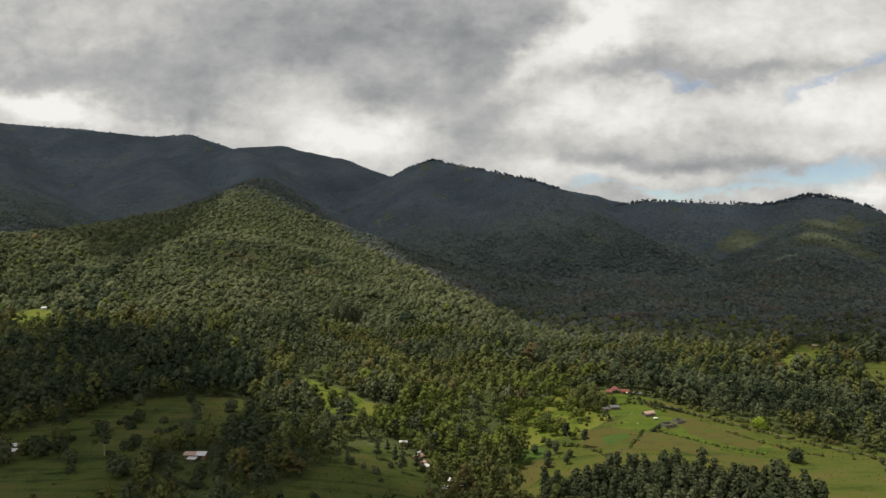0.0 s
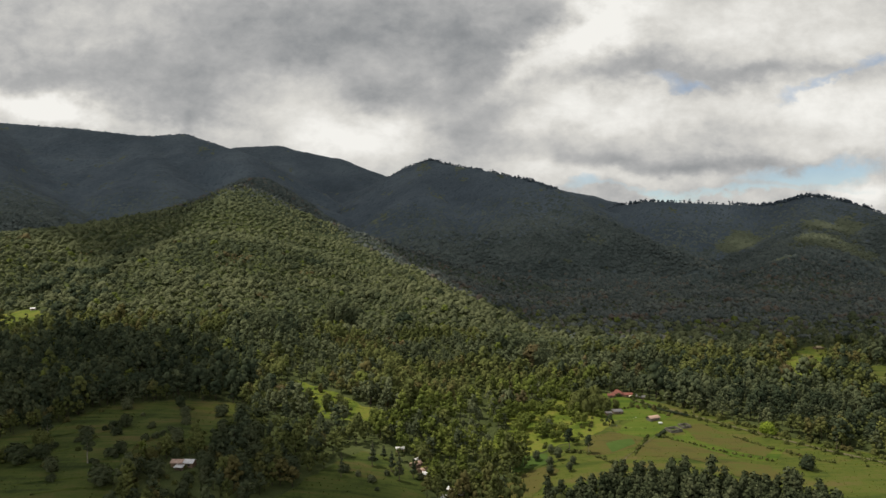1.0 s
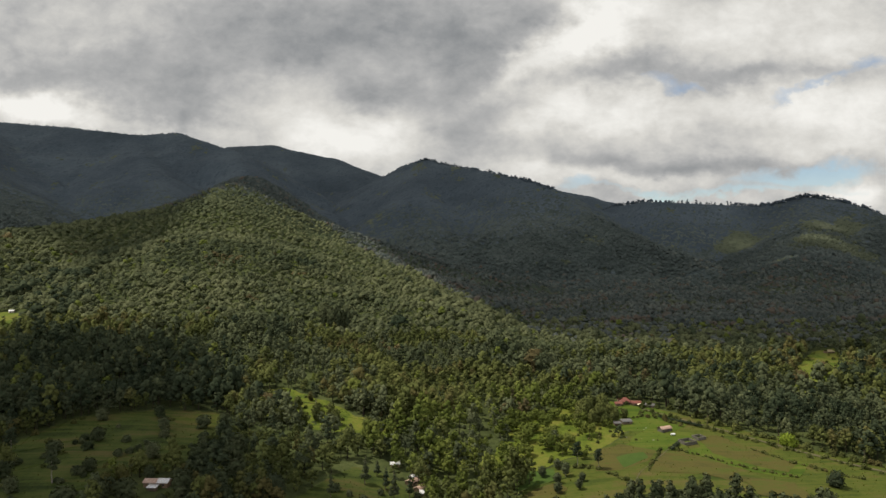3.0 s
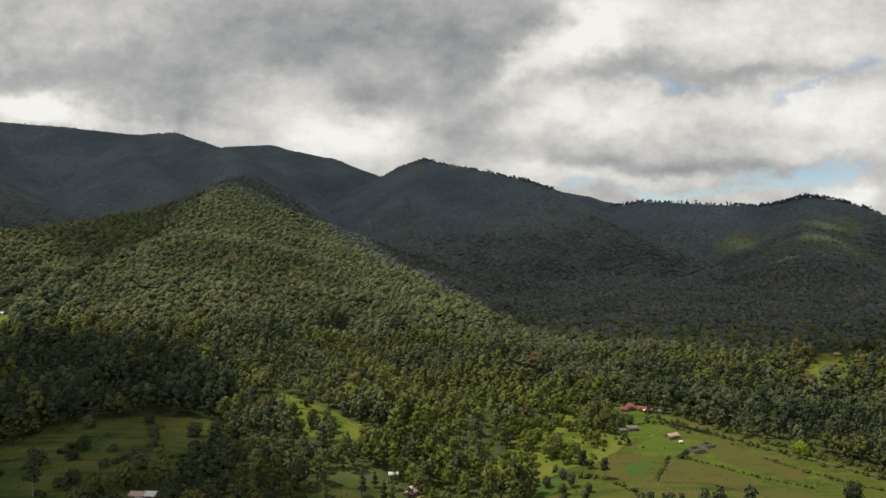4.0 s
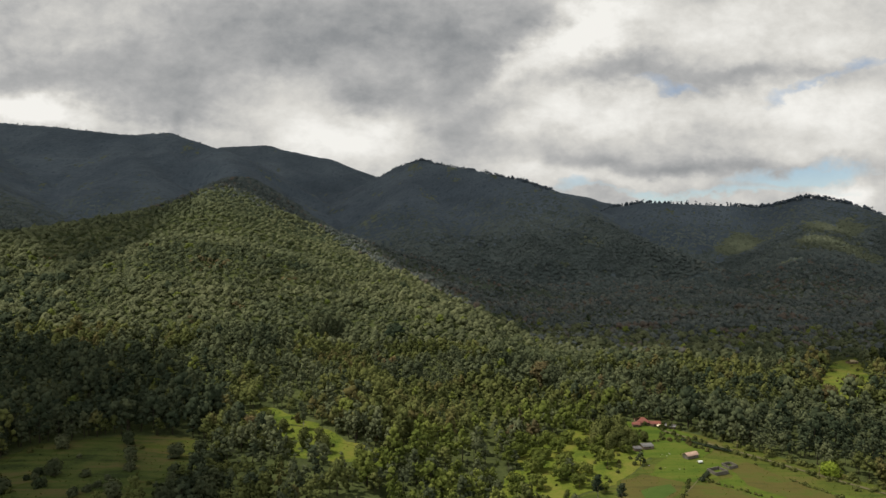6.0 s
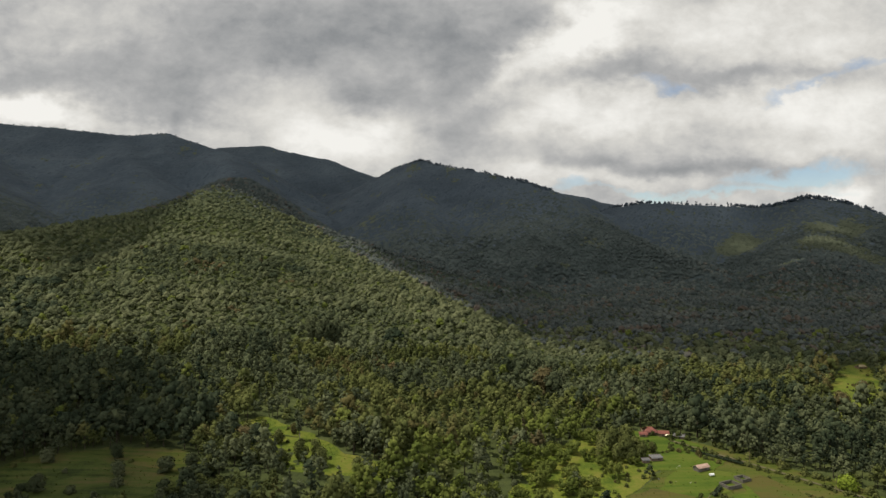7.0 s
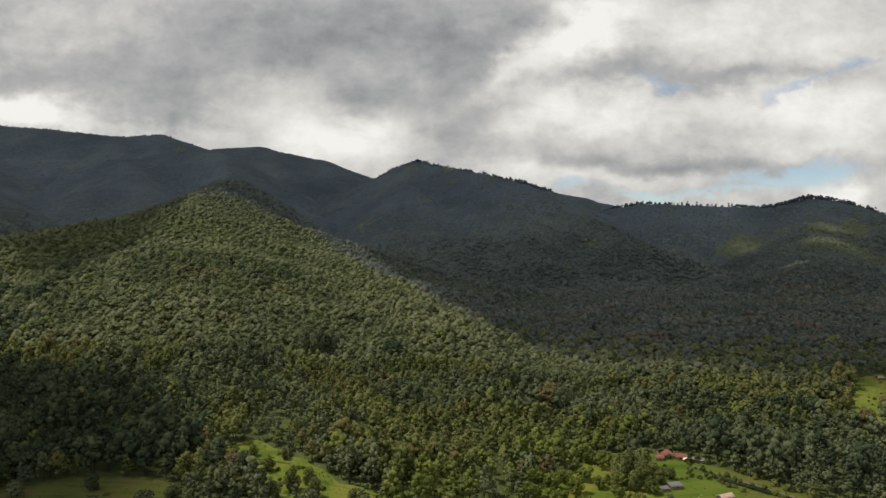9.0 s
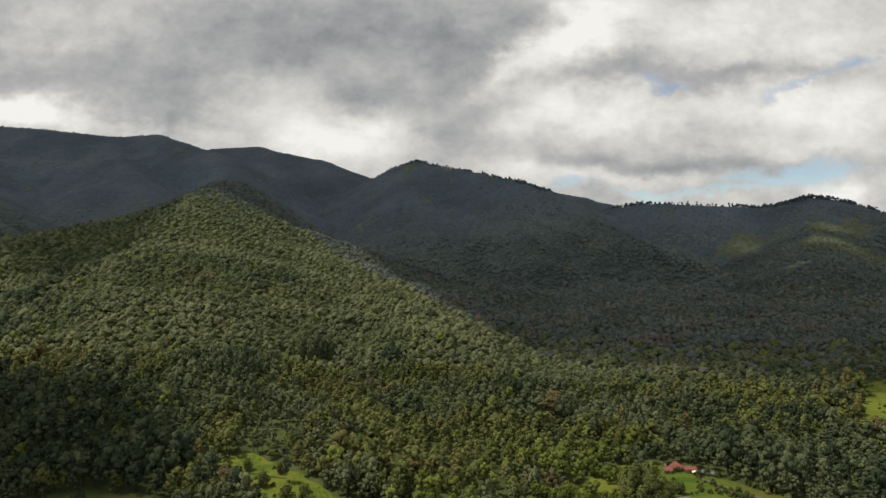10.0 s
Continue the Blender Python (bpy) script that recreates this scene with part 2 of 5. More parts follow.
def value_noise(x, y, seed=0):
    x, y = np.asarray(x, float), np.asarray(y, float)
    ix, iy = np.floor(x), np.floor(y)
    fx, fy = x - ix, y - iy
    u, v = fx * fx * (3 - 2 * fx), fy * fy * (3 - 2 * fy)
    a, b = lattice(ix, iy, seed), lattice(ix + 1, iy, seed)
    c, d = lattice(ix, iy + 1, seed), lattice(ix + 1, iy + 1, seed)
    return (a + (b - a) * u) * (1 - v) + (c + (d - c) * u) * v


def fbm(x, y, size, octaves=4, seed=0):
    total, amp, norm = 0.0, 1.0, 0.0
    for k in range(octaves):
        total = total + amp * (value_noise(np.asarray(x) / size + 17.3 * k, np.asarray(y) / size - 9.1 * k, seed + k) - 0.5)
        norm, amp, size = norm + amp, amp * 0.5, size * 0.5
    return total / norm * 2


# crest lines (x, y, z), the slope of their flanks and the rounding of the crest
RIDGES = [
    # long high ridge to the north-west and the spur that runs down from its last summit
    ([(-4300, 3400, 790), (-3195, 3314, 772), (-2311, 3312, 712), (-1855, 3262, 671), (-1469, 3211, 624), (-1283, 3211, 637), (-989, 3009, 535),
      (-706, 2605, 350), (-491, 2302, 210), (-330, 2050, 90)], 0.60, 40, 0.22),
    ([(-2311, 3312, 712), (-1900, 2700, 480), (-1500, 2200, 300), (-1250, 1850, 180)], 0.50, 60, 0.22),
    ([(-1469, 3211, 620), (-1150, 2600, 380), (-900, 2200, 230)], 0.52, 50, 0.22),
    # rounded mountain far behind it
    ([(-1900, 3950, 600), (-1547, 3911, 622), (-1217, 3862, 660), (-964, 3812, 666), (-800, 3761, 620), (-608, 3710, 579), (-302, 3608, 464), (-75, 3505, 335)], 0.55, 60, 0.15),
    # steep middle mountain with its long shoulder
    ([(-482, 3104, 300), (-256, 3056, 405), (-131, 3007, 458), (-42, 2958, 476), (60, 2850, 440), (162, 2756, 414), (337, 2505, 347), (422, 2354, 300), (505, 2052, 184),
      (621, 1800, 100), (700, 1549, 44), (760, 1300, 12)], 0.62, 25, 0.2),
    ([(-42, 2958, 474), (-60, 2500, 290), (0, 2150, 150), (60, 1850, 40)], 0.55, 50, 0.22),
    ([(337, 2505, 345), (290, 2150, 190), (330, 1800, 70)], 0.5, 50, 0.22),
    # ridge glimpsed behind the shoulder
    ([(500, 3950, 450), (700, 3907, 417), (892, 3906, 382), (1066, 3905, 337), (1449, 3903, 256)], 0.5, 60, 0.12),
    # wooded ridge and knob to the north-east
    ([(678, 2753, 215), (734, 2603, 250), (817, 2503, 262), (1129, 2453, 247), (1223, 2423, 240), (1299, 2403, 252), (1373, 2384, 272), (1440, 2353, 262),
      (1575, 2252, 188), (1718, 2100, 80), (1850, 1900, 20)], 0.62, 45, 0.2),
    ([(1373, 2384, 272), (1200, 2050, 150), (1000, 1700, 92), (790, 1445, 62), (640, 1250, 18)], 0.48, 50, 0.2),
    ([(1440, 2353, 262), (1500, 1950, 140), (1350, 1500, 60), (1150, 1100, 22)], 0.40, 70, 0.2),
    # near spur with the sunlit forest
    ([(-480, 1700, 275), (-462, 1560, 262), (-440, 1400, 232), (-408, 1240, 188)], 0.68, 50, 0.1),
    ([(-408, 1240, 190), (-370, 1080, 128), (-330, 930, 80), (-250, 780, 46), (-130, 600, 20), (-60, 480, 6)], 0.30, 70, 0.12),
    ([(-215, 1220, 124), (-95, 1070, 80), (-55, 900, 55), (-40, 800, 42), (10, 680, 18), (30, 560, 2)], 0.36, 50, 0.1),
    ([(-530, 1430, 205), (-575, 1300, 170), (-660, 1130, 138), (-760, 900, 116), (-820, 650, 92), (-760, 420, 62), (-640, 250, 30)], 0.40, 70, 0.15),
    # outlying hills that close the valley around and behind
    ([(2300, 2600, 300), (2500, 1500, 240), (2400, 300, 220), (2200, -900, 240)], 0.35, 120, 0.2),
    ([(-1900, 1400, 260), (-2000, 300, 220), (-1900, -900, 240)], 0.3, 120, 0.2),
    ([(-1900, -900, 240), (-600, -1700, 200), (800, -1800, 210), (2200, -900, 240)], 0.25, 150, 0.2),
]


def ground_height(x, y):
    x, y = np.asarray(x, float), np.asarray(y, float)
    floor = 1.5 + 4.0 * fbm(x, y, 260, 3, 40) + 0.012 * np.maximum(y - 700, 0)
    floor = floor + 9.0 * np.exp(-((x + 170) / 110) ** 2 - ((y - 330) / 130) ** 2)
    floor = floor + 14.0 * np.exp(-((x + 330) / 150) ** 2 - ((y - 540) / 130) ** 2) + 0.022 * np.clip(x - 200, 0, 700)
    # low back that carries the sunny fields, with the gully west of it
    back = np.clip((x - 60) / 90, 0, 1)
    floor = floor + 2.5 * back * np.exp(-((y - (528 - 0.62 * (x - 146))) / 60) ** 2)
    floor = floor - 9.0 * np.exp(-((x - 25 - 0.10 * (y - 380)) / 45) ** 2) * np.clip((620 - y) / 200, 0, 1)
    floor = floor - 7.0 * np.clip((x - 60) / 90, 0, 1) * np.exp(-((y - (600 - 0.62 * (x - 146))) / 45) ** 2)
    warp_x = x + 30 * fbm(x, y, 420, 2, 3)
    warp_y = y + 30 * fbm(x, y, 420, 2, 7)
    gully = np.abs(fbm(x, y, 330, 4, 11)) * 2 - 0.45
    fine = fbm(x, y, 120, 3, 23)
    tops = [floor]
    for nodes, slope, soft, rough in RIDGES:
        best = np.full(x.shape, -1e9)
        for (x0, y0, z0), (x1, y1, z1) in zip(nodes, nodes[1:]):
            dx, dy = x1 - x0, y1 - y0
            s = np.clip(((x - x0) * dx + (y - y0) * dy) / (dx * dx + dy * dy), 0, 1)
            far = np.hypot(x - x0 - s * dx, y - y0 - s * dy)
            s2 = np.clip(((warp_x - x0) * dx + (warp_y - y0) * dy) / (dx * dx + dy * dy), 0, 1)
            far2 = np.hypot(warp_x - x0 - s2 * dx, warp_y - y0 - s2 * dy)
            near = np.clip(1 - far / 120, 0, 1)
            d = far * near + far2 * (1 - near)
            drop = slope * (np.sqrt(d * d + soft * soft) - soft)
            z = z0 + (z1 - z0) * s - drop * (1 + rough * (gully + 0.4 * fine))
            best = np.maximum(best, z)
        tops.append(best)
    k = 9.0
    peak = np.maximum.reduce(tops)
    total = sum(np.exp(np.maximum((t - peak) / k, -60)) for t in tops)
    return peak + k * np.log(total) - k * 0.35 * np.clip(total - 1, 0, 1)


# ---------------------------------------------------------------- meshes
def mesh_of(name, verts, faces, mat, smooth=False):
    data = bpy.data.meshes.new(name)
    data.from_pydata([tuple(v) for v in verts], [], [tuple(f) for f in faces])
    data.materials.append(mat)
    if smooth:
        data.shade_smooth()
    return data


def quads_mesh(name, verts, tris, quads, mat, normals=None, tone=None):
    """A large mesh from numpy arrays of corners, triangles and quads, if need be with normals and a tone for each corner."""
    data = bpy.data.meshes.new(name)
    data.vertices.add(len(verts))
    data.vertices.foreach_set("co", np.ascontiguousarray(verts, dtype=np.float32).ravel())
    loops = np.concatenate([tris.ravel(), quads.ravel()]).astype(np.int32)
    data.loops.add(len(loops))
    data.loops.foreach_set("vertex_index", loops)
    starts = np.concatenate([np.arange(len(tris)) * 3, len(tris) * 3 + np.arange(len(quads)) * 4]).astype(np.int32)
    data.polygons.add(len(starts))
    data.polygons.foreach_set("loop_start", starts)
    data.update(calc_edges=True)
    data.materials.append(mat)
    if normals is not None:
        data.shade_smooth()
        data.normals_split_custom_set_from_vertices(np.ascontiguousarray(normals, dtype=np.float32))
    if tone is not None:
        data.attributes.new("tone", "FLOAT", "POINT").data.foreach_set("value", np.ascontiguousarray(tone, dtype=np.float32))
    return data


def part(name, data, parent, label="", m=None):
    ob = new(name, data)
    ob.parent = parent
    if m is not None:
        ob.matrix_local = m
    return tagged(ob, label) if label else ob


def thing(name, m, label, category, group="", kind=""):
    ob = new(name)
    ob.empty_display_size = 0.5
    ob.matrix_world = m
    return tagged(ob, label, category, group, kind)


def box_mesh(name, size, mat, centre=(0, 0, 0), bevel=0.03):
    bm = bmesh.new()
    bmesh.ops.create_cube(bm, size=1, matrix=Matrix.Translation(centre) @ Matrix.Diagonal((*size, 1)))
    if bevel:
        bmesh.ops.bevel(bm, geom=bm.edges[:], offset=bevel, segments=1, affect="EDGES")
    data = bpy.data.meshes.new(name)
    bm.to_mesh(data)
    bm.free()
    data.materials.append(mat)
    return data


def inside(poly, x, y):
    """Which points lie in a polygon."""
    x, y = np.asarray(x, float), np.asarray(y, float)
    res = np.zeros(x.shape, bool)
    for (x0, y0), (x1, y1) in zip(poly, poly[1:] + poly[:1]):
        if y0 != y1:
            res ^= ((y0 > y) != (y1 > y)) & (x < (x1 - x0) * (y - y0) / (y1 - y0) + x0)
    return res


# ---------------------------------------------------------------- the ground
def hill_ground(n):
    p = place(n)
    wide = n.noise(p, 0.010, 5.0, 0.6)
    fine = n.noise(p, 0.12, 5.0, 0.65)
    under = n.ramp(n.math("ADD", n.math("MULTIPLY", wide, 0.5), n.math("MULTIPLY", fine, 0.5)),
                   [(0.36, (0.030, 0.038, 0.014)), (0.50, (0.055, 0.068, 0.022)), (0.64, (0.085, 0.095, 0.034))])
    # far ground: haze put into a blue-grey tint that grows with distance
    haze_ground = n.ramp(n.math("ADD", n.math("MULTIPLY", wide, 0.4), n.math("MULTIPLY", fine, 0.6)),
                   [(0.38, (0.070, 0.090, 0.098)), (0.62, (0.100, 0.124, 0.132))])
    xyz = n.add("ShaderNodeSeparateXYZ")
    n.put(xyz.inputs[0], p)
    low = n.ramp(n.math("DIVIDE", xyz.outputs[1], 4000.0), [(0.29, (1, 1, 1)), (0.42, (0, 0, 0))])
    return surface(n, n.mix(low, haze_ground, under), 0.95, 0.08, n.noise(p, 0.5, 5.0, 0.65), 0.6, 1.2)


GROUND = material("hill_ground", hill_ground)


def build_ground():
    kx = np.linspace(-math.asinh(18), math.asinh(18), 281)
    ky = np.linspace(-math.asinh(8.6), math.asinh(13.2), 361)
    gx, gy = np.meshgrid(250 * np.sinh(kx), 400 + 350 * np.sinh(ky))
    gz = ground_height(gx, gy)
    verts = np.stack([gx.ravel(), gy.ravel(), gz.ravel()], -1)
    i = np.arange(360)[:, None] * 281 + np.arange(280)[None, :]
    quads = np.stack([i, i + 1, i + 282, i + 281], -1).reshape(-1, 4)
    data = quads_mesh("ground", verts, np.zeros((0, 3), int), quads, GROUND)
    data.shade_smooth()
    return tagged(new("ground", data), "green valley floor rising into steep wooded mountain slopes", "ground", kind="structure")


build_ground()

FIELD = [(150, 498), (180, 467), (214, 427), (240, 392), (268, 360), (312, 322), (250, 230), (100, 230), (34, 318), (33, 351), (55, 390), (87, 411), (122, 444)]
MEADOW = [(44, 473), (70, 486), (94, 510), (112, 518), (122, 470), (100, 440), (78, 430), (50, 440)]
LEFT_FIELD = [(-300, 368), (-264, 382), (-240, 404), (-232, 442), (-191, 469), (-154, 471), (-126, 447), (-122, 394), (-128, 362), (-150, 354), (-160, 328), (-150, 289), (-160, 200), (-330, 220)]
HOUSE_YARD = [(-146, 346), (-118, 346), (-106, 304), (-138, 304), (-150, 318)]
MID_FIELD = [(-49, 380), (-28, 376), (-7, 343), (-8, 310), (-40, 270), (-86, 290)]
GLADE = [(-140, 508), (-120, 522), (-92, 506), (-70, 482), (-52, 461), (-28, 447), (-30, 430), (-58, 433), (-84, 442), (-102, 464), (-118, 464), (-128, 488)]
UPPER_FIELD = [(-505, 730), (-478, 745), (-442, 722), (-432, 700), (-472, 694)]
HUT_FIELD = [(394, 702), (431, 722), (366, 602), (319, 559), (281, 535), (302, 582)]
EAST_FIELD = [(399, 603), (437, 622), (378, 503), (346, 492), (353, 521)]
HOMESTEAD = [(106, 462), (118, 500), (126, 513), (150, 506), (158, 491), (172, 460), (150, 440), (120, 440)]
MEADOW_FOOT = [(30, 396), (55, 393), (89, 413), (121, 446), (121, 468), (100, 439), (78, 429), (50, 439), (38, 448)]
# the dense wood in cloud shade, part of which is put into darker leaves
SHADED_WOOD = [(-480, 360), (-480, 640), (-380, 680), (-270, 650), (-170, 585), (-140, 520), (-145, 440), (-200, 440), (-280, 390), (-310, 300)]
CLEARINGS = [MEADOW_FOOT, HOMESTEAD, HOUSE_YARD, FIELD, MEADOW, LEFT_FIELD, MID_FIELD, GLADE, UPPER_FIELD, HUT_FIELD, EAST_FIELD]

GRASS = two_tone("meadow_grass", (0.052, 0.078, 0.010), (0.096, 0.118, 0.015), 0.06, 0.95, 1.2, third=(0.132, 0.126, 0.026))
OLIVE = two_tone("dry_olive_pasture", (0.036, 0.052, 0.009), (0.066, 0.080, 0.013), 0.05, 0.95, 1.2, third=(0.090, 0.076, 0.024), rows=-40)
SOIL = two_tone("tilled_brown_soil", (0.056, 0.055, 0.015), (0.080, 0.069, 0.019), 0.06, 0.95, 1.5, third=(0.060, 0.078, 0.014), rows=-40)
CROP = two_tone("green_crop", (0.040, 0.070, 0.013), (0.056, 0.090, 0.017), 0.15, 0.9, 1.6)
LAWN = two_tone("grazed_lawn", (0.038, 0.066, 0.008), (0.064, 0.094, 0.011), 0.05, 0.95, 1.4, third=(0.090, 0.100, 0.018), rows=-45)
# rough pasture green, darkened for the cloud shade over it
SHADY = two_tone("rough_pasture_shaded", (0.024, 0.036, 0.008), (0.054, 0.070, 0.014), 0.05, 0.95, 1.2, third=(0.084, 0.072, 0.024), rows=-25)
EARTH = two_tone("trodden_earth", (0.085, 0.075, 0.040), (0.125, 0.110, 0.062), 0.2, 0.95, 2.0)


def lay_plot(name, poly, mat, label, lift, rings=14, step=1.6, wobble=4.5, seed=1):
    """A cultivated plot that lies on the ground like a skin, with an uneven outline."""
    poly = [Vector(p) for p in poly]
    edge = []
    for a, b in zip(poly, poly[1:] + poly[:1]):
        count = max(1, int((b - a).length / step))
        edge += [a.lerp(b, k / count) for k in range(count)]
    edge = np.array([tuple(p) for p in edge])
    edge = edge + wobble * np.stack([fbm(edge[:, 0], edge[:, 1], 14, 3, seed), fbm(edge[:, 0], edge[:, 1], 14, 3, seed + 9)], -1)
    mid = edge.mean(0)
    r = (np.arange(1, rings + 1) / rings)[:, None, None]
    pts = np.concatenate([mid[None], (mid + r * (edge[None] - mid)).reshape(-1, 2)])
    verts = np.column_stack([pts, ground_height(pts[:, 0], pts[:, 1]) + lift])
    m = len(edge)
    k = np.arange(m)
    tris = np.stack([np.zeros(m, int), 1 + k, 1 + (k + 1) % m], -1)
    quads = np.concatenate([np.stack([1 + q * m + k, 1 + (q + 1) * m + k, 1 + (q + 1) * m + (k + 1) % m, 1 + q * m + (k + 1) % m], -1) for q in range(rings - 1)])
    data = quads_mesh(name, verts, tris, quads, mat)
    data.shade_smooth()
    return tagged(new(name, data), label, "field", kind="structure")


lay_plot("pasture", FIELD, OLIVE, "dry olive pasture on a low back", 0.12, 40)
lay_plot("meadow", MEADOW, GRASS, "sunny yellow-green meadow at the wood's edge", 0.22, 20)
lay_plot("meadow", MEADOW_FOOT, GRASS, "rough bright grass with shrubs below a meadow", 0.16, 20)
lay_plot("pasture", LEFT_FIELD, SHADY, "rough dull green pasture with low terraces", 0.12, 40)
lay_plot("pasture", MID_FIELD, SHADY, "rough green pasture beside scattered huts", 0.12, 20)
lay_plot("glade", GLADE, GRASS, "bright green glade among forest trees", 0.12, 18)
lay_plot("field", UPPER_FIELD, GRASS, "green hillside field above dark wood", 0.6, 16)
lay_plot("field", HUT_FIELD, GRASS, "green clearing with a small hut", 0.5, 16)
lay_plot("field", EAST_FIELD, OLIVE, "pale dry clearing in open wood", 0.5, 16)
lay_plot("lawn", [(108, 464), (119, 498), (127, 511), (149, 505), (157, 490), (170, 460), (150, 446), (120, 446)], LAWN, "rough grass round a homestead", 0.26)
lay_plot("bracken", [(-176, 452), (-150, 464), (-126, 448), (-124, 425), (-146, 430), (-165, 440)], OLIVE, "patch of dry brown bracken by a dark wood", 0.30)
lay_plot("lawn", [(122, 435), (138, 452), (152, 448), (168, 438), (140, 412), (112, 414)], LAWN, "short bright green grass round farm sheds", 0.30)
lay_plot("crop_field", [(164, 430), (206, 392), (190, 372), (168, 378), (145, 408)], LAWN, "smooth bright green crop field", 0.28)
lay_plot("crop_field", [(112, 412), (130, 409), (106, 377), (98, 358), (74, 382)], OLIVE, "yellowish olive crop field", 0.26)
lay_plot("ploughed_field", [(131, 413), (154, 400), (164, 384), (153, 366), (140, 376), (113, 378)], SOIL, "brown ploughed field with thin weeds", 0.32, wobble=2.0)
lay_plot("ploughed_field", [(162, 433), (174, 441), (186, 415), (199, 391), (188, 380), (172, 392), (160, 408)], SOIL, "dull brown and green stubble below the field crest", 0.34, wobble=2.5)
lay_plot("ploughed_field", [(96, 416), (110, 422), (128, 413), (118, 396), (98, 380), (84, 382)], SOIL, "narrow brown tilled strip beside a footpath", 0.34, wobble=2.0)
lay_plot("crop_field", [(101, 402), (119, 409), (119, 400), (101, 384)], CROP, "fresh green vegetable strip between tilled ground", 0.42, wobble=1.5)
lay_plot("ploughed_field", [(34, 358), (63, 374), (66, 361), (44, 335), (29, 335)], SOIL, "dark brown ploughed strip", 0.28)
lay_plot("crop_field", [(49, 395), (66, 394), (62, 376), (48, 369), (38, 366)], CROP, "fresh green crop patch", 0.30)
lay_plot("crop_field", [(200, 386), (250, 348), (235, 300), (177, 340)], OLIVE, "dull green grass field by a lone tree", 0.26)
lay_plot("ploughed_field", [(159, 373), (186, 366), (176, 338), (158, 348)], SOIL, "reddish brown tilled patch", 0.36)
lay_plot("grass_strip", [(-232, 440), (-160, 462), (-140, 445), (-170, 425), (-225, 420)], SHADY, "dry grass along a dark wood", 0.28)


def lay_path(name, line, width, mat, label, lift):
    pts = []
    for (x0, y0), (x1, y1) in zip(line, line[1:]):
        count = max(2, int(math.hypot(x1 - x0, y1 - y0) / 3))
        pts += [(x0 + (x1 - x0) * k / count, y0 + (y1 - y0) * k / count) for k in range(count)]
    pts = np.array(pts + [line[-1]], float)
    tang = np.gradient(pts, axis=0)
    side = np.stack([-tang[:, 1], tang[:, 0]], -1) / np.hypot(tang[:, 0], tang[:, 1])[:, None]
    half = width / 2 * (0.8 + 0.5 * fbm(pts[:, 0], pts[:, 1], 9, 2, 5))[:, None]
    left, right = pts + side * half, pts - side * half
    rows = np.stack([left, right], 1).reshape(-1, 2)
    verts = np.column_stack([rows, ground_height(rows[:, 0], rows[:, 1]) + lift])
    k = np.arange(len(pts) - 1) * 2
    data = quads_mesh(name, verts, np.zeros((0, 3), int), np.stack([k, k + 1, k + 3, k + 2], -1), mat)
    return tagged(new(name, data), label, "path", kind="structure")


lay_path("path", [(146, 492), (165, 468), (186, 444), (208, 417), (232, 386), (262, 350)], 2.4, EARTH, "pale dirt track along a field crest", 0.46)
lay_path("path", [(138, 416), (124, 398), (108, 378), (98, 360), (88, 340)], 0.6, EARTH, "narrow trodden footpath between fields", 0.48)


# ---------------------------------------------------------------- trees
ICO = bmesh.new()
bmesh.ops.create_icosphere(ICO, subdivisions=1, radius=1)
ICO_V = np.array([v.co[:] for v in ICO.verts])
ICO_F = np.array([[v.index for v in f.verts] for f in ICO.faces])
ICO.free()
CAP_F = ICO_F[ICO_V[ICO_F][:, :, 2].mean(1) > -0.6]


def lobes_of(rng, count, spread, low, high, size):
    """Centres and radii of the leafy masses of a crown, unit tree height."""
    out = []
    for k in range(count):
        a, h = rng.uniform(0, 2 * math.pi), rng.uniform(low, high)
        r = spread * math.sqrt(rng.uniform(0, 1)) * (1.1 - 0.6 * (h - low) / max(high - low, 1e-6))
        out.append((r * math.cos(a), r * math.sin(a), h, size * rng.uniform(0.7, 1.2)))
    return out


def dome_of(rng, count, spread, low, high, size):
    """The same for a round-headed tree: masses spread over a dome."""
    out = []
    for k in range(count):
        q, a = math.sqrt((k + 0.35) / count), k * 2.4 + rng.uniform(-0.4, 0.4)
        h = high - (high - low) * q ** 1.8 * rng.uniform(0.7, 1.1)
        out.append((spread * q * math.cos(a), spread * q * math.sin(a), h, size * rng.uniform(0.75, 1.2)))
    return out


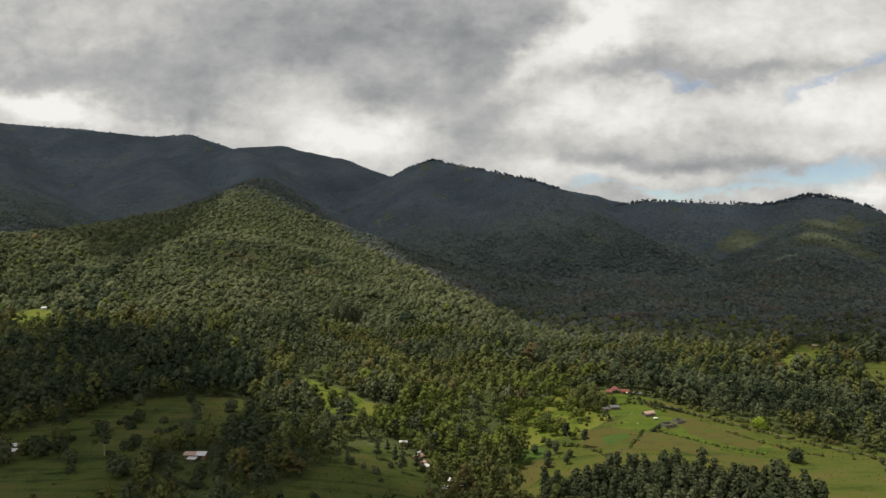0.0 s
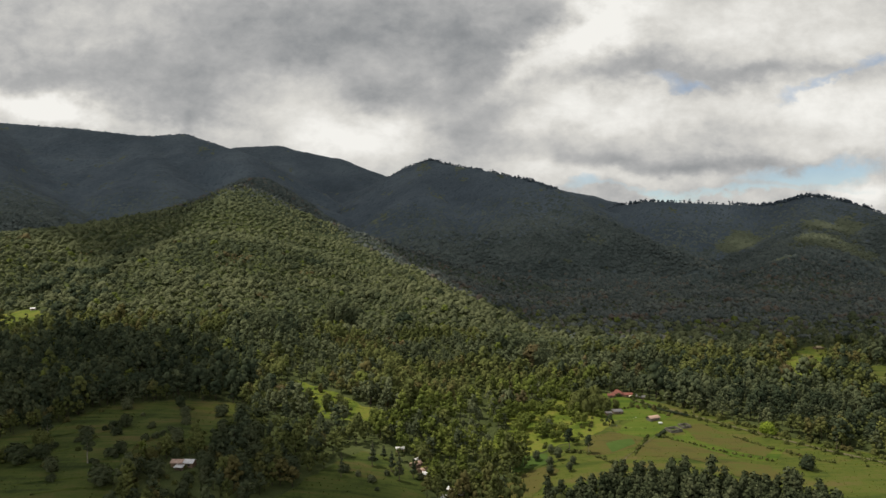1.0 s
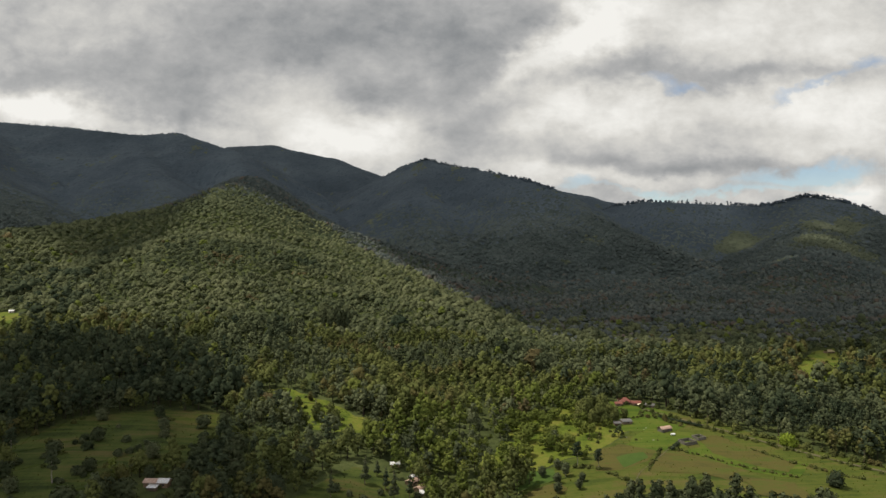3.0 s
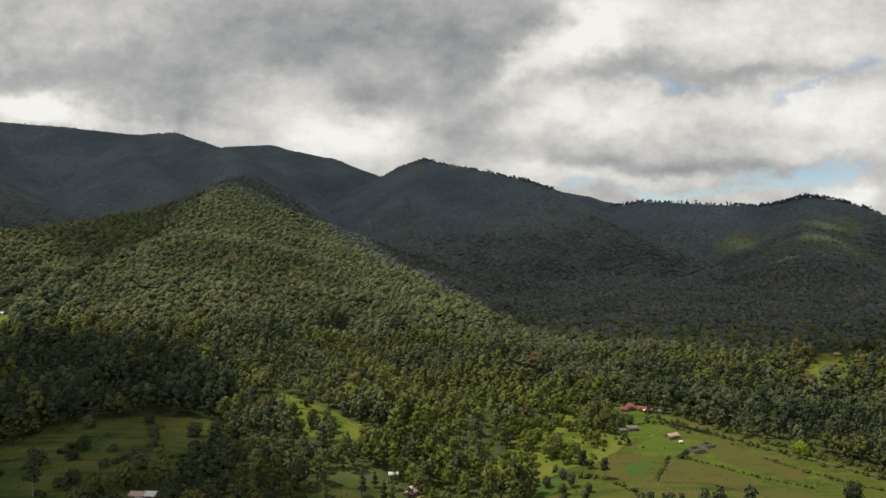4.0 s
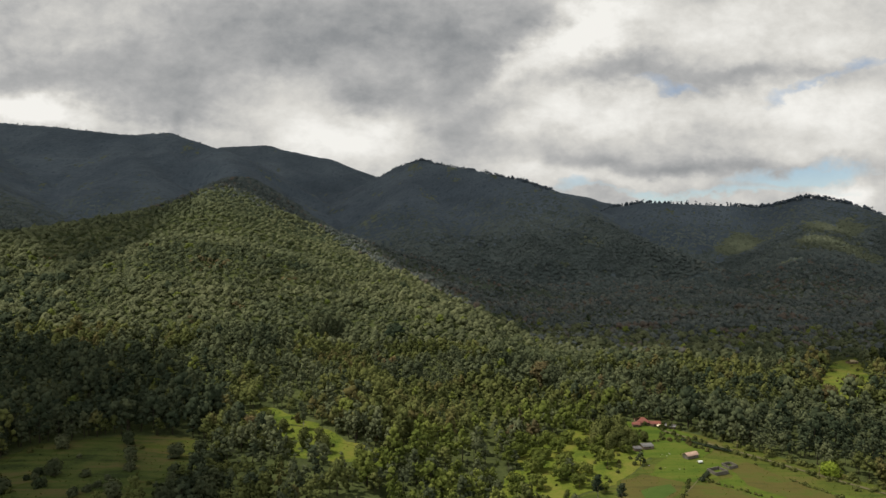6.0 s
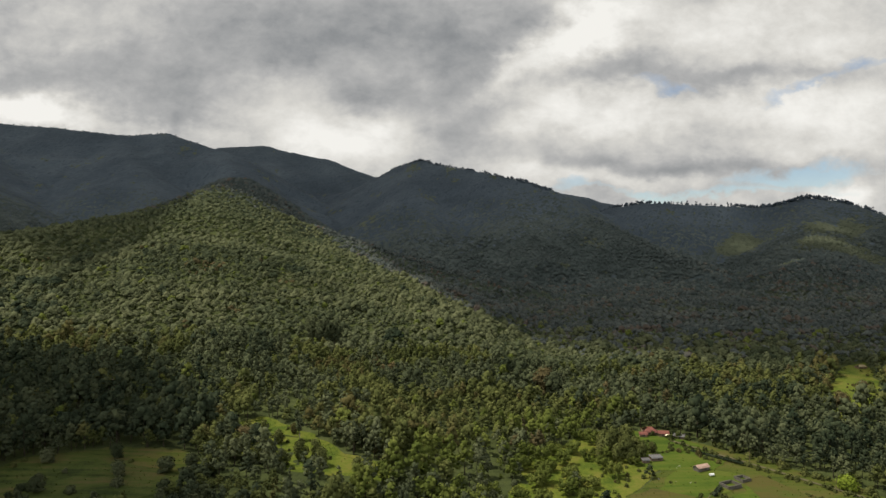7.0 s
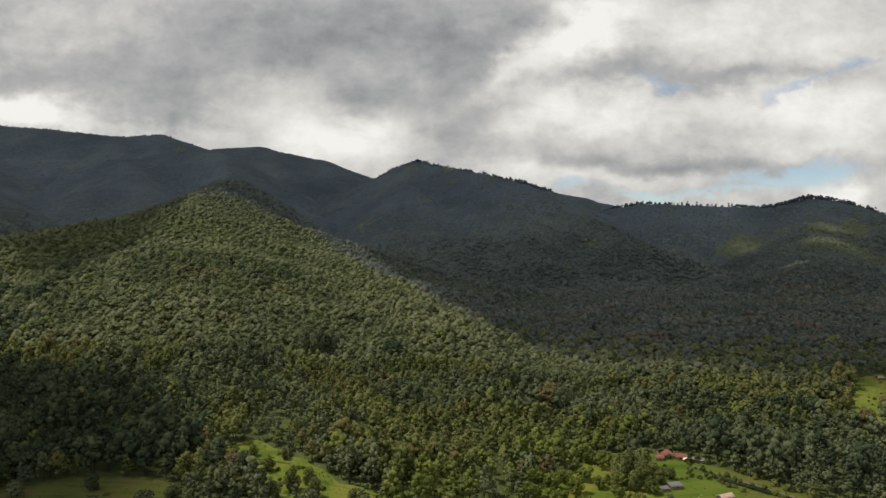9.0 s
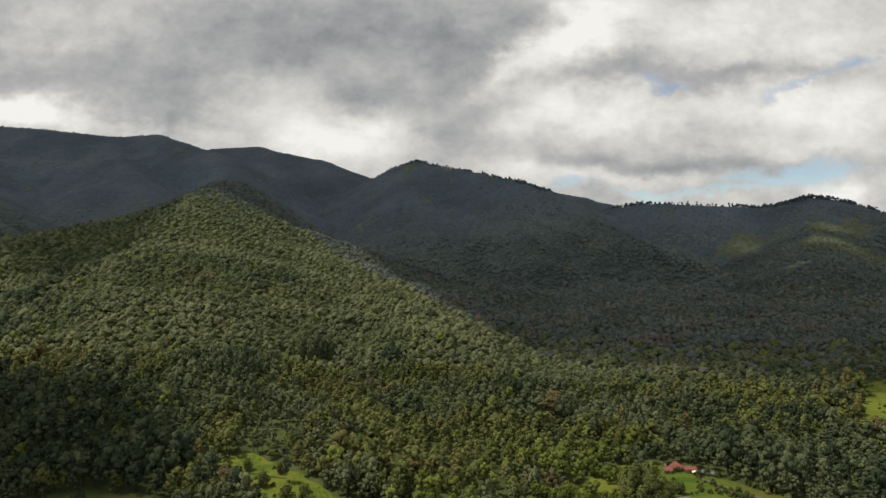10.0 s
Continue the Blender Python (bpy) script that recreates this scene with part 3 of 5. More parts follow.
def crown(rng, lobes, clumps, leaf, core_scale=0.92, round_up=0.45, up=0.0):
    """Corners, triangles, quads and normals of a crown: rough rounded masses with many leaf clumps standing off them, lit as one soft body."""
    verts, norms, tris, quads, total = [], [], [], [], 0
    mid = np.mean([l[:3] for l in lobes], axis=0) * (1, 1, 0.85)
    for x, y, z, r in lobes:
        c = np.array((x, y, z))
        v = ICO_V * (r * core_scale * rng.uniform(0.66, 1.26, (12, 1))) * (1, 1, 0.88) + c
        verts.append(v)
        norms.append(ICO_V * 1.0 + round_up * (v - mid) / np.linalg.norm(v - mid, axis=1)[:, None])
        tris.append(CAP_F + total)
        total += 12
    w = np.array([l[3] ** 2 for l in lobes])
    pick = rng.choice(len(lobes), clumps, p=w / w.sum())
    for k in pick:
        x, y, z, r = lobes[k]
        d = rng.normal(0, 1, 3)
        d[2] = abs(d[2]) * 0.9 + d[2] * 0.25
        d /= np.linalg.norm(d)
        c = np.array((x, y, z)) + d * r * rng.uniform(0.86, 1.16)
        n = d + rng.normal(0, 0.40, 3)
        n /= np.linalg.norm(n)
        a = np.cross(n, rng.normal(0, 1, 3))
        a /= np.linalg.norm(a)
        b = np.cross(n, a)
        s = leaf * rng.uniform(0.6, 1.4)
        v = np.array([c - a * s - b * s * 0.5, c + a * s * 0.4 - b * s * 0.9 + n * s * 0.3, c + a * s + b * s * 0.6, c - a * s * 0.3 + b * s + n * s * 0.25])
        verts.append(v)
        norms.append((v - (x, y, z)) / r + 0.65 * n + round_up * (v - mid) / np.linalg.norm(v - mid, axis=1)[:, None])
        quads.append(np.arange(4) + total)
        total += 4
    norm = np.concatenate(norms)
    norm = norm + rng.normal(0, 0.22, norm.shape) + (0, 0, up)
    return np.concatenate(verts), np.concatenate(tris), np.array(quads, int).reshape(-1, 4), norm / np.linalg.norm(norm, axis=1)[:, None]


def trunk(rng, height, radius, bend=0.04, sides=5, rows=4):
    ang = np.arange(sides) * 2 * math.pi / sides
    verts, quads = [], []
    shift = rng.normal(0, bend, (rows + 1, 2)).cumsum(0)
    shift[0] = 0
    for k in range(rows + 1):
        r = radius * (1.25 if k == 0 else 1.0) * (1 - 0.62 * k / rows)
        verts.append(np.stack([shift[k, 0] * height + r * np.cos(ang), shift[k, 1] * height + r * np.sin(ang), np.full(sides, height * k / rows - (0.02 if k == 0 else 0))], -1))
    for k in range(rows):
        for s in range(sides):
            quads.append((k * sides + s, k * sides + (s + 1) % sides, (k + 1) * sides + (s + 1) % sides, (k + 1) * sides + s))
    return np.concatenate(verts), np.array(quads)


def limb(p, q, r0, r1, sides=4):
    p, q = np.array(p, float), np.array(q, float)
    d = (q - p) / np.linalg.norm(q - p)
    a = np.cross(d, (0.3, 0.9, 0.2))
    a /= np.linalg.norm(a)
    b = np.cross(d, a)
    ang = np.arange(sides) * 2 * math.pi / sides
    ring = np.cos(ang)[:, None] * a + np.sin(ang)[:, None] * b
    verts = np.concatenate([p + ring * r0, q + ring * r1])
    k = np.arange(sides)
    return verts, np.stack([k, (k + 1) % sides, sides + (k + 1) % sides, sides + k], -1)


def forest(name, pts, sizes, templates, mat, label, rng, stretch=(0.85, 1.25)):
    """A whole wood in one mesh: templates turned, stretched and set on the ground, each tree with its own tone."""
    vs, ns, ts, qs, tones, total = [], [], [], [], [], 0
    which = rng.integers(0, len(templates), len(pts))
    z = ground_height(pts[:, 0], pts[:, 1])
    for t, (v, tri, quad, *norm) in enumerate(templates):
        idx = np.where(which == t)[0]
        if not len(idx):
            continue
        a = rng.uniform(0, 2 * math.pi, len(idx))
        s = sizes[idx]
        h = s * rng.uniform(*stretch, len(idx))
        c, d = np.cos(a)[:, None], np.sin(a)[:, None]
        x = (v[:, 0] * c - v[:, 1] * d) * s[:, None] + pts[idx, 0:1]
        y = (v[:, 0] * d + v[:, 1] * c) * s[:, None] + pts[idx, 1:2]
        w = v[:, 2] * h[:, None] + z[idx, None]
        vs.append(np.stack([x, y, w], -1).reshape(-1, 3))
        if norm:
            m = norm[0]
            ns.append(np.stack([m[:, 0] * c - m[:, 1] * d, m[:, 0] * d + m[:, 1] * c, m[:, 2] + 0 * c], -1).reshape(-1, 3))
        tones.append(np.repeat(rng.uniform(0, 1, len(idx)), len(v)))
        off = total + np.arange(len(idx))[:, None, None] * len(v)
        ts.append((tri[None] + off).reshape(-1, 3))
        qs.append((quad[None] + off).reshape(-1, 4))
        total += len(idx) * len(v)
    data = quads_mesh(name, np.concatenate(vs), np.concatenate(ts), np.concatenate(qs), mat, np.concatenate(ns) if ns else None, np.concatenate(tones))
    data.shade_smooth()
    return tagged(new(name, data), label, "forest", kind="stuff")


def scatter(rng, x0, x1, y0, y1, gap):
    gx, gy = np.meshgrid(np.arange(x0, x1, gap), np.arange(y0, y1, gap))
    gx = gx + rng.uniform(-0.48, 0.48, gx.shape) * gap
    gy = gy + rng.uniform(-0.48, 0.48, gy.shape) * gap
    return np.stack([gx.ravel(), gy.ravel()], -1)


def open_land(x, y):
    res = np.zeros(np.shape(x), bool)
    for poly in CLEARINGS:
        res |= inside(poly, x, y)
    return res


def relief_grid():
    gx, gy = np.arange(-3600, 3601, 20.0), np.arange(-40, 4401, 20.0)
    return ground_height(*np.meshgrid(gx, gy))


def sheltered(p, relief):
    """Which spots lie behind a rise of the land, as seen from over the valley's mouth."""
    lost = np.ones(len(p), bool)
    top = ground_height(p[:, 0], p[:, 1]) + 14
    for ex, ey, ez in ((0.0, 0.0, 130.0), (-9.0, 137.0, 143.0)):
        free = np.ones(len(p), bool)
        for s in np.linspace(0.12, 0.97, 60):
            x, y, z = ex + (p[:, 0] - ex) * s, ey + (p[:, 1] - ey) * s, ez + (top - ez) * s
            i, j = np.clip((x + 3600) / 20, 0, 358.9), np.clip((y + 40) / 20, 0, 220.9)
            a, b = i.astype(int), j.astype(int)
            u, v = i - a, j - b
            h = (relief[b, a] * (1 - u) + relief[b, a + 1] * u) * (1 - v) + (relief[b + 1, a] * (1 - u) + relief[b + 1, a + 1] * u) * v
            free &= h < z
        lost &= ~free
    return lost


def shoulder(x, y):
    """Where the forest takes paler leaves to paint a sun patch on the eastern mountain shoulder."""
    blots = ((1120, 1890, 110, 150), (1310, 2095, 110, 60), (1010, 2165, 70, 60), (850, 1590, 45, 45))
    return sum(np.exp(-((x - cx) / rx) ** 2 - ((y - cy) / ry) ** 2) for cx, cy, rx, ry in blots) + 0.9 * fbm(x, y, 80, 4, 53)


def far_woods(relief):
    """Closed forest over the far mountains: a low lumpy sheet of crowns, coloured in three parts for a sun patch,
    nearer slopes and far haze.
    """
    rng = np.random.default_rng(15)
    step = 8.2
    gx, gy = np.meshgrid(np.arange(-3000, 2901, step), np.arange(1600, 4051, step))
    gx = gx + rng.uniform(-0.38, 0.38, gx.shape) * step
    gy = gy + rng.uniform(-0.38, 0.38, gy.shape) * step
    tall = rng.uniform(0, 1, gx.shape) ** 2
    gz = ground_height(gx, gy) + np.clip((gy - 1650) / 100, -1.5, 5) + 3.4 * tall + 2.5 * fbm(gx, gy, 60, 3, 29)
    nx = gx.shape[1]
    verts = np.stack([gx.ravel(), gy.ravel(), gz.ravel()], -1)
    tone = np.clip(0.10 + 0.75 * tall.ravel() + rng.normal(0, 0.12, tall.size), 0, 0.99)
    i = np.arange(gx.shape[0] - 1)[:, None] * nx + np.arange(nx - 1)[None, :]
    quads = np.stack([i, i + 1, i + nx + 1, i + nx], -1).reshape(-1, 4)
    mid = verts[quads].mean(1)
    keep = np.abs(mid[:, 0]) < 0.74 * mid[:, 1] + 80
    quads, mid = quads[keep], mid[keep]
    keep = ~sheltered(mid, relief)
    quads, mid = quads[keep], mid[keep]
    pale = shoulder(mid[:, 0], mid[:, 1]) + rng.normal(0, 0.10, len(mid)) > 0.55
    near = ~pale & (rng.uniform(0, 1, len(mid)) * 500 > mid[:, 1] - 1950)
    for mask, mat, name, label in ((pale, LEAF_SUN_PATCH, "hill_shrubs", "tree cover on a mountain shoulder, sun patch put into its pale green"),
                                   (near, LEAF_HAZE_SLOPE, "mountain_forest", "dark green forest on the nearer mountain slopes"),
                                   (~pale & ~near, LEAF_HAZE_FAR, "mountain_forest", "dense forest covering steep far mountains, haze put into its bluish leaves")):
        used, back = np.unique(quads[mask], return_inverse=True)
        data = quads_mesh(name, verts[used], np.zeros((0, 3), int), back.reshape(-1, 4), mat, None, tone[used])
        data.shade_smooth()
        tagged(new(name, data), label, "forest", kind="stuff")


def build_forests():
    rng = np.random.default_rng(5)
    relief = relief_grid()
    fine = [crown(rng, dome_of(rng, 12, 0.25, 0.20, 0.84, 0.122), 80, 0.044, 0.76) for _ in range(9)]
    slim = [crown(rng, lobes_of(rng, 11, 0.12, 0.22, 0.95, 0.085), 66, 0.038, 0.76) for _ in range(5)]
    near = [crown(rng, dome_of(rng, 9, 0.25, 0.26, 0.82, 0.145), 32, 0.052, 0.82) for _ in range(10)]
    tall = [crown(rng, lobes_of(rng, 8, 0.12, 0.26, 0.95, 0.10), 34, 0.044, 0.82) for _ in range(6)]
    plain = [crown(rng, dome_of(rng, 6, 0.26, 0.34, 0.76, 0.19), 12, 0.058, up=0.35) for _ in range(10)]
    lean = [crown(rng, lobes_of(rng, 5, 0.11, 0.32, 0.90, 0.13), 12, 0.055, up=0.35) for _ in range(5)]
    middle = [crown(rng, dome_of(rng, 3, 0.20, 0.42, 0.68, 0.26), 3, 0.08, up=0.5) for _ in range(10)]
    low = [crown(rng, dome_of(rng, 2, 0.20, 0.40, 0.56, 0.32), 1, 0.08, up=1.2) for _ in range(10)]
    woods = (("mixed_forest", LEAF_MIXED, "olive green mixed forest covering a sunlit spur", False),
             ("eucalyptus_wood", LEAF_GREY, "grey-green eucalyptus wood on the lower slopes", True),
             ("dark_wood", LEAF_DARK, "dense dark green wood above the pastures, cloud shade put into its leaves", True),
             ("bright_thicket", LEAF_BRIGHT, "bright yellow-green young trees and thicket", False),
             ("cool_wood", LEAF_HAZE_VALLEY, "wood on shaded valley slopes, haze put into its bluish green", True),
             ("rusty_trees", LEAF_RUST, "rusty brown crowns among forest", True))
    for y0, y1, gap, wide, high in ((272, 470, 6.3, fine, slim), (470, 700, 6.9, near, tall), (700, 1010, 7.0, plain, lean)):
        p = scatter(rng, -820, 820, y0, y1, gap)
        x, y = p[:, 0], p[:, 1]
        keep = (np.abs(x) < 0.74 * y + 60) & ~open_land(x, y)
        # open ground with only scattered trees in front of the meadow and between the huts
        thin = inside([(-60, 300), (40, 300), (45, 420), (60, 470), (20, 500), (-60, 440)], x, y) & (rng.uniform(0, 1, len(x)) < 0.50)
        thin |= inside([(300, 470), (420, 620), (460, 560), (360, 440)], x, y) & (rng.uniform(0, 1, len(x)) < 0.35)
        thin |= inside([(-126, 280), (-60, 280), (-50, 440), (-100, 434), (-124, 450)], x, y) & (rng.uniform(0, 1, len(x)) < 0.45)
        p = p[keep & ~thin]
        p = p[~sheltered(p, relief)]
        x, y = p[:, 0], p[:, 1]
        drift, drift2 = fbm(x, y, 90, 3, 61), fbm(x, y, 60, 3, 71)
        luck = rng.uniform(0, 1, len(x))
        # dark leaves carry part of the cloud shade on this hillside
        dark = inside(SHADED_WOOD, x, y) & (luck < 0.80)
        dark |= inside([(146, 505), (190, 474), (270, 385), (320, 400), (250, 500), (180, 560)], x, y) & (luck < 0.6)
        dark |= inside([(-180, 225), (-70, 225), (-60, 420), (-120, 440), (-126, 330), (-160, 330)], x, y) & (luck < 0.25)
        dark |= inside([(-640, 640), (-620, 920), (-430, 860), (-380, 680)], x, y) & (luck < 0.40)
        dark |= (x > 170) & (y < 740) & (luck > 0.80)
        dark |= (luck > 0.975) | (fbm(x, y, 40, 2, 83) > 0.55)
        rust = ~dark & (y > 430) & ((drift2 > 0.46) & (luck < 0.35) | (luck > 0.975))
        bright = ~dark & ~rust & (inside([(-20, 320), (60, 400), (60, 470), (110, 520), (150, 520), (100, 560), (20, 520), (-50, 420)], x, y) & (luck < 0.55) | (luck > 0.955))
        # woods beyond the spur take the leaf colour that holds the haze
        beyond = (x > 175 - 0.76 * (y - 758)) & (luck * 260 < y - 760 + 0.25 * (x - 150))
        dark, rust, bright = dark & ~beyond, rust & ~beyond, bright & ~beyond
        grey = ~dark & ~rust & ~bright & ~beyond & (drift < (-0.02 if y0 > 600 else -0.16) + 0.25 * (luck - 0.5))
        mixed = ~(dark | rust | bright | grey | beyond)
        size = rng.uniform(7.2, 13.5, len(x)) * (1 + 0.40 * fbm(x, y, 45, 2, 33)) * np.where(rng.uniform(0, 1, len(x)) > 0.90, 1.45, 1.0) * np.where(dark & (luck < 0.9), 1.25, 1.1) * (0.86 if y0 > 600 else 1.0)
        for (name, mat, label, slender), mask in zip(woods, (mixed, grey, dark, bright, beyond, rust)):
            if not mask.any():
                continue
            kinds = middle if mat is LEAF_HAZE_VALLEY and y0 > 600 else wide + high if slender else wide
            forest(name, p[mask], size[mask], kinds, LEAF_HAZE_UPPER if y0 > 600 and mat is LEAF_MIXED else mat, label, rng, (0.85, 1.35) if y0 < 600 else (0.72, 1.05))
        if y0 < 600:
            stems = [(v, np.zeros((0, 3), int), q) for v, q in (trunk(rng, 0.6, 0.018, 0.015, 4, 2) for _ in range(6))]
            forest("tree_trunks", p, size, stems, SHADE_BARK, "thin bare trunks below the forest crowns", rng)

    for y0, y1, gap, kinds in ((1010, 1500, 8.8, middle), (1500, 2300, 10.6, low)):
        p = scatter(rng, -1700, 1700, y0, y1, gap)
        p = p[np.abs(p[:, 0]) < 0.74 * p[:, 1] + 60]
        p = p[~sheltered(p, relief)]
        p = p[rng.uniform(0, 1, len(p)) < np.clip((2350 - p[:, 1]) / 500, 0, 1)]
        drift = fbm(p[:, 0], p[:, 1], 120, 3, 61) + rng.normal(0, 0.25, len(p))
        size = gap * rng.uniform(0.95, 1.55, len(p)) * (1 + 0.3 * fbm(p[:, 0], p[:, 1], 60, 2, 33)) * np.where(rng.uniform(0, 1, len(p)) > 0.94, 1.3, 1.0)
        size = size * np.clip((2450 - p[:, 1]) / 400, 0.4, 1)
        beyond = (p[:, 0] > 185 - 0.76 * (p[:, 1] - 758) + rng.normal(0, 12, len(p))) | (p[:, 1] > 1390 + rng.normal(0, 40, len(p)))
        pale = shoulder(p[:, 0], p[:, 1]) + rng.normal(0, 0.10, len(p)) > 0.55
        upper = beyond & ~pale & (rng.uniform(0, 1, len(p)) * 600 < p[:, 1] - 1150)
        for name, mask, mat, label in (("mixed_forest", ~beyond & (drift > -0.05), LEAF_HAZE_UPPER, "olive green forest on the upper spur"),
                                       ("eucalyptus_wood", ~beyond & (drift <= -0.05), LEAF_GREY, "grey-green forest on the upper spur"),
                                       ("hill_shrubs", beyond & pale, LEAF_SUN_PATCH, "trees on a mountain shoulder, sun patch put into their pale green"),
                                       ("cool_wood", beyond & ~upper & ~pale, LEAF_HAZE_VALLEY, "wood at the mountains' feet, haze put into its bluish green"),
                                       ("mountain_forest", upper, LEAF_HAZE_SLOPE, "dark green forest where the mountains rise")):
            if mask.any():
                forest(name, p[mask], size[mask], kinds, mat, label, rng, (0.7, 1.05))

    far_woods(relief)
    # taller trees that break the skyline of the crests
    rows = []
    for nodes, count, tall_as in ((RIDGES[8][0][:9], 460, 17), (RIDGES[4][0][1:8], 330, 15), (RIDGES[0][0][1:7], 260, 11)):
        for _ in range(count):
            k = rng.integers(0, len(nodes) - 1)
            s = rng.uniform()
            a, b = nodes[k], nodes[k + 1]
            rows.append((a[0] + (b[0] - a[0]) * s + rng.normal(0, 9), a[1] + (b[1] - a[1]) * s + rng.normal(0, 9), tall_as * rng.uniform(0.6, 1.25)))
    rows = np.array(rows)
    forest("crest_trees", rows[:, :2], rows[:, 2], plain[:5] + lean, LEAF_HAZE_FAR, "ragged dark trees standing along the mountain crests", rng)


build_forests()


# ---------------------------------------------------------------- a broken cloud layer above the view, added to cast shade
def cloud_stuff(n):
    p = place(n)
    xyz = n.add("ShaderNodeSeparateXYZ")
    n.put(xyz.inputs[0], p)
    x, y = xyz.outputs[0], xyz.outputs[1]
    billow = n.noise(p, 0.0016, 2.5, 0.45, 0.2)
    wisp = n.noise(p, 0.004, 2.0, 0.5, 0.2)
    # the layer is laid out by where its shade falls on land a hundred metres up
    gx = n.math("SUBTRACT", x, 2900.0 * SUN_FROM.x / SUN_FROM.z)
    gy = n.math("SUBTRACT", y, 2900.0 * SUN_FROM.y / SUN_FROM.z)

    def blot(cx, cy, rx, ry, amount):
        dx, dy = n.math("DIVIDE", n.math("SUBTRACT", gx, cx), rx), n.math("DIVIDE", n.math("SUBTRACT", gy, cy), ry)
        return n.math("MULTIPLY", n.math("POWER", 2.718, n.math("MULTIPLY", n.math("ADD", n.math("MULTIPLY", dx, dx), n.math("MULTIPLY", dy, dy)), -0.5)), amount)

    # its southern edge: a bay over the spur, a low hanging flank over the eastern valley
    west = n.math("MINIMUM", n.math("MAXIMUM", n.math("MULTIPLY_ADD", gx, 12.0, 6140.0), 860.0), 1350.0)
    fall = n.math("MAXIMUM", n.math("MULTIPLY_ADD", gx, -2.9, 925.0), n.math("MAXIMUM", n.math("MULTIPLY_ADD", gx, -0.47, 835.0), 620.0))
    edge = n.math("MINIMUM", west, fall)
    front = n.math("MINIMUM", n.math("MAXIMUM", n.math("DIVIDE", n.math("SUBTRACT", gy, edge), 120.0), -2.0), 1.6)
    body = front
    # smaller patches added ahead of it to shade the pastures
    body = n.math("ADD", body, n.math("ADD", blot(-378, 498, 146, 146, 4.5), n.math("ADD", blot(-180, 330, 100, 75, 1.9), blot(-40, 262, 95, 70, 2.2))))
    # thin places added to let the sun reach the eastern shoulder, the western slope and the far summit
    for cx, cy, rx, ry, amount in ((1140, 1885, 100, 140, -1.5), (1330, 2085, 90, 60, -1.2), (1020, 2165, 75, 55, -1.2), (845, 1590, 45, 45, -1.5), (-650, 950, 90, 110, -1.6), (-760, 3760, 420, 200, -1.0)):
        body = n.math("ADD", body, blot(cx, cy, rx, ry, amount))
    body = n.math("ADD", body, n.math("MULTIPLY", n.math("SUBTRACT", billow, 0.5), 1.2))
    body = n.math("ADD", body, n.math("MULTIPLY", n.math("SUBTRACT", wisp, 0.5), 0.35))
    cover = n.ramp(n.math("MULTIPLY", body, 0.4), [(0.0, (0, 0, 0)), (0.24, (0.90, 0.90, 0.90)), (0.40, (0.94, 0.94, 0.94)), (0.9, (0.98, 0.98, 0.98))])
    tone = n.ramp(n.math("ADD", n.math("MULTIPLY", billow, 0.7), n.math("MULTIPLY", wisp, 0.3)), [(0.36, (0.42, 0.42, 0.43)), (0.64, (0.28, 0.29, 0.30))])
    down = n.add("ShaderNodeBsdfTranslucent")
    n.put(down.inputs[0], tone)
    up = n.add("ShaderNodeBsdfDiffuse")
    up.inputs[0].default_value = (0.55, 0.55, 0.55, 1)
    both, clear, end = n.add("ShaderNodeMixShader"), n.add("ShaderNodeBsdfTransparent"), n.add("ShaderNodeMixShader")
    both.inputs[0].default_value = 0.5
    n.put(both.inputs[1], down.outputs[0])
    n.put(both.inputs[2], up.outputs[0])
    n.put(end.inputs[0], cover)
    n.put(end.inputs[1], clear.outputs[0])
    n.put(end.inputs[2], both.outputs[0])
    return end.outputs[0]


def build_cloud_layer():
    gx, gy = np.meshgrid(np.linspace(-5600, 3000, 110), np.linspace(-100, 5000, 80))
    gz = 3000 + 12 * fbm(gx, gy, 700, 4, 91)
    i = np.arange(79)[:, None] * 110 + np.arange(109)[None, :]
    quads = np.stack([i, i + 1, i + 111, i + 110], -1).reshape(-1, 4)
    data = quads_mesh("cloud_layer", np.stack([gx.ravel(), gy.ravel(), gz.ravel()], -1), np.zeros((0, 3), int), quads, material("cloud", cloud_stuff))
    data.shade_smooth()
    tagged(new("cloud_layer", data), "unseen grey broken cloud layer added to shade mountains and pastures", "cloud", kind="structure")


build_cloud_layer()


# ---------------------------------------------------------------- single trees, bushes and hedges
def on_ground(x, y, turn=0.0, size=1.0, sink=0.0, tall=1.0):
    z = float(ground_height(x, y)) - sink
    return Matrix.LocRotScale((x, y, z), Euler((0, 0, radians(turn))), (size, size, size * tall))


def join_quads(pieces):
    verts, quads, total = [], [], 0
    for v, q in pieces:
        verts.append(v)
        quads.append(q + total)
        total += len(v)
    return np.concatenate(verts), np.concatenate(quads)


NONE = np.zeros((0, 3), int)


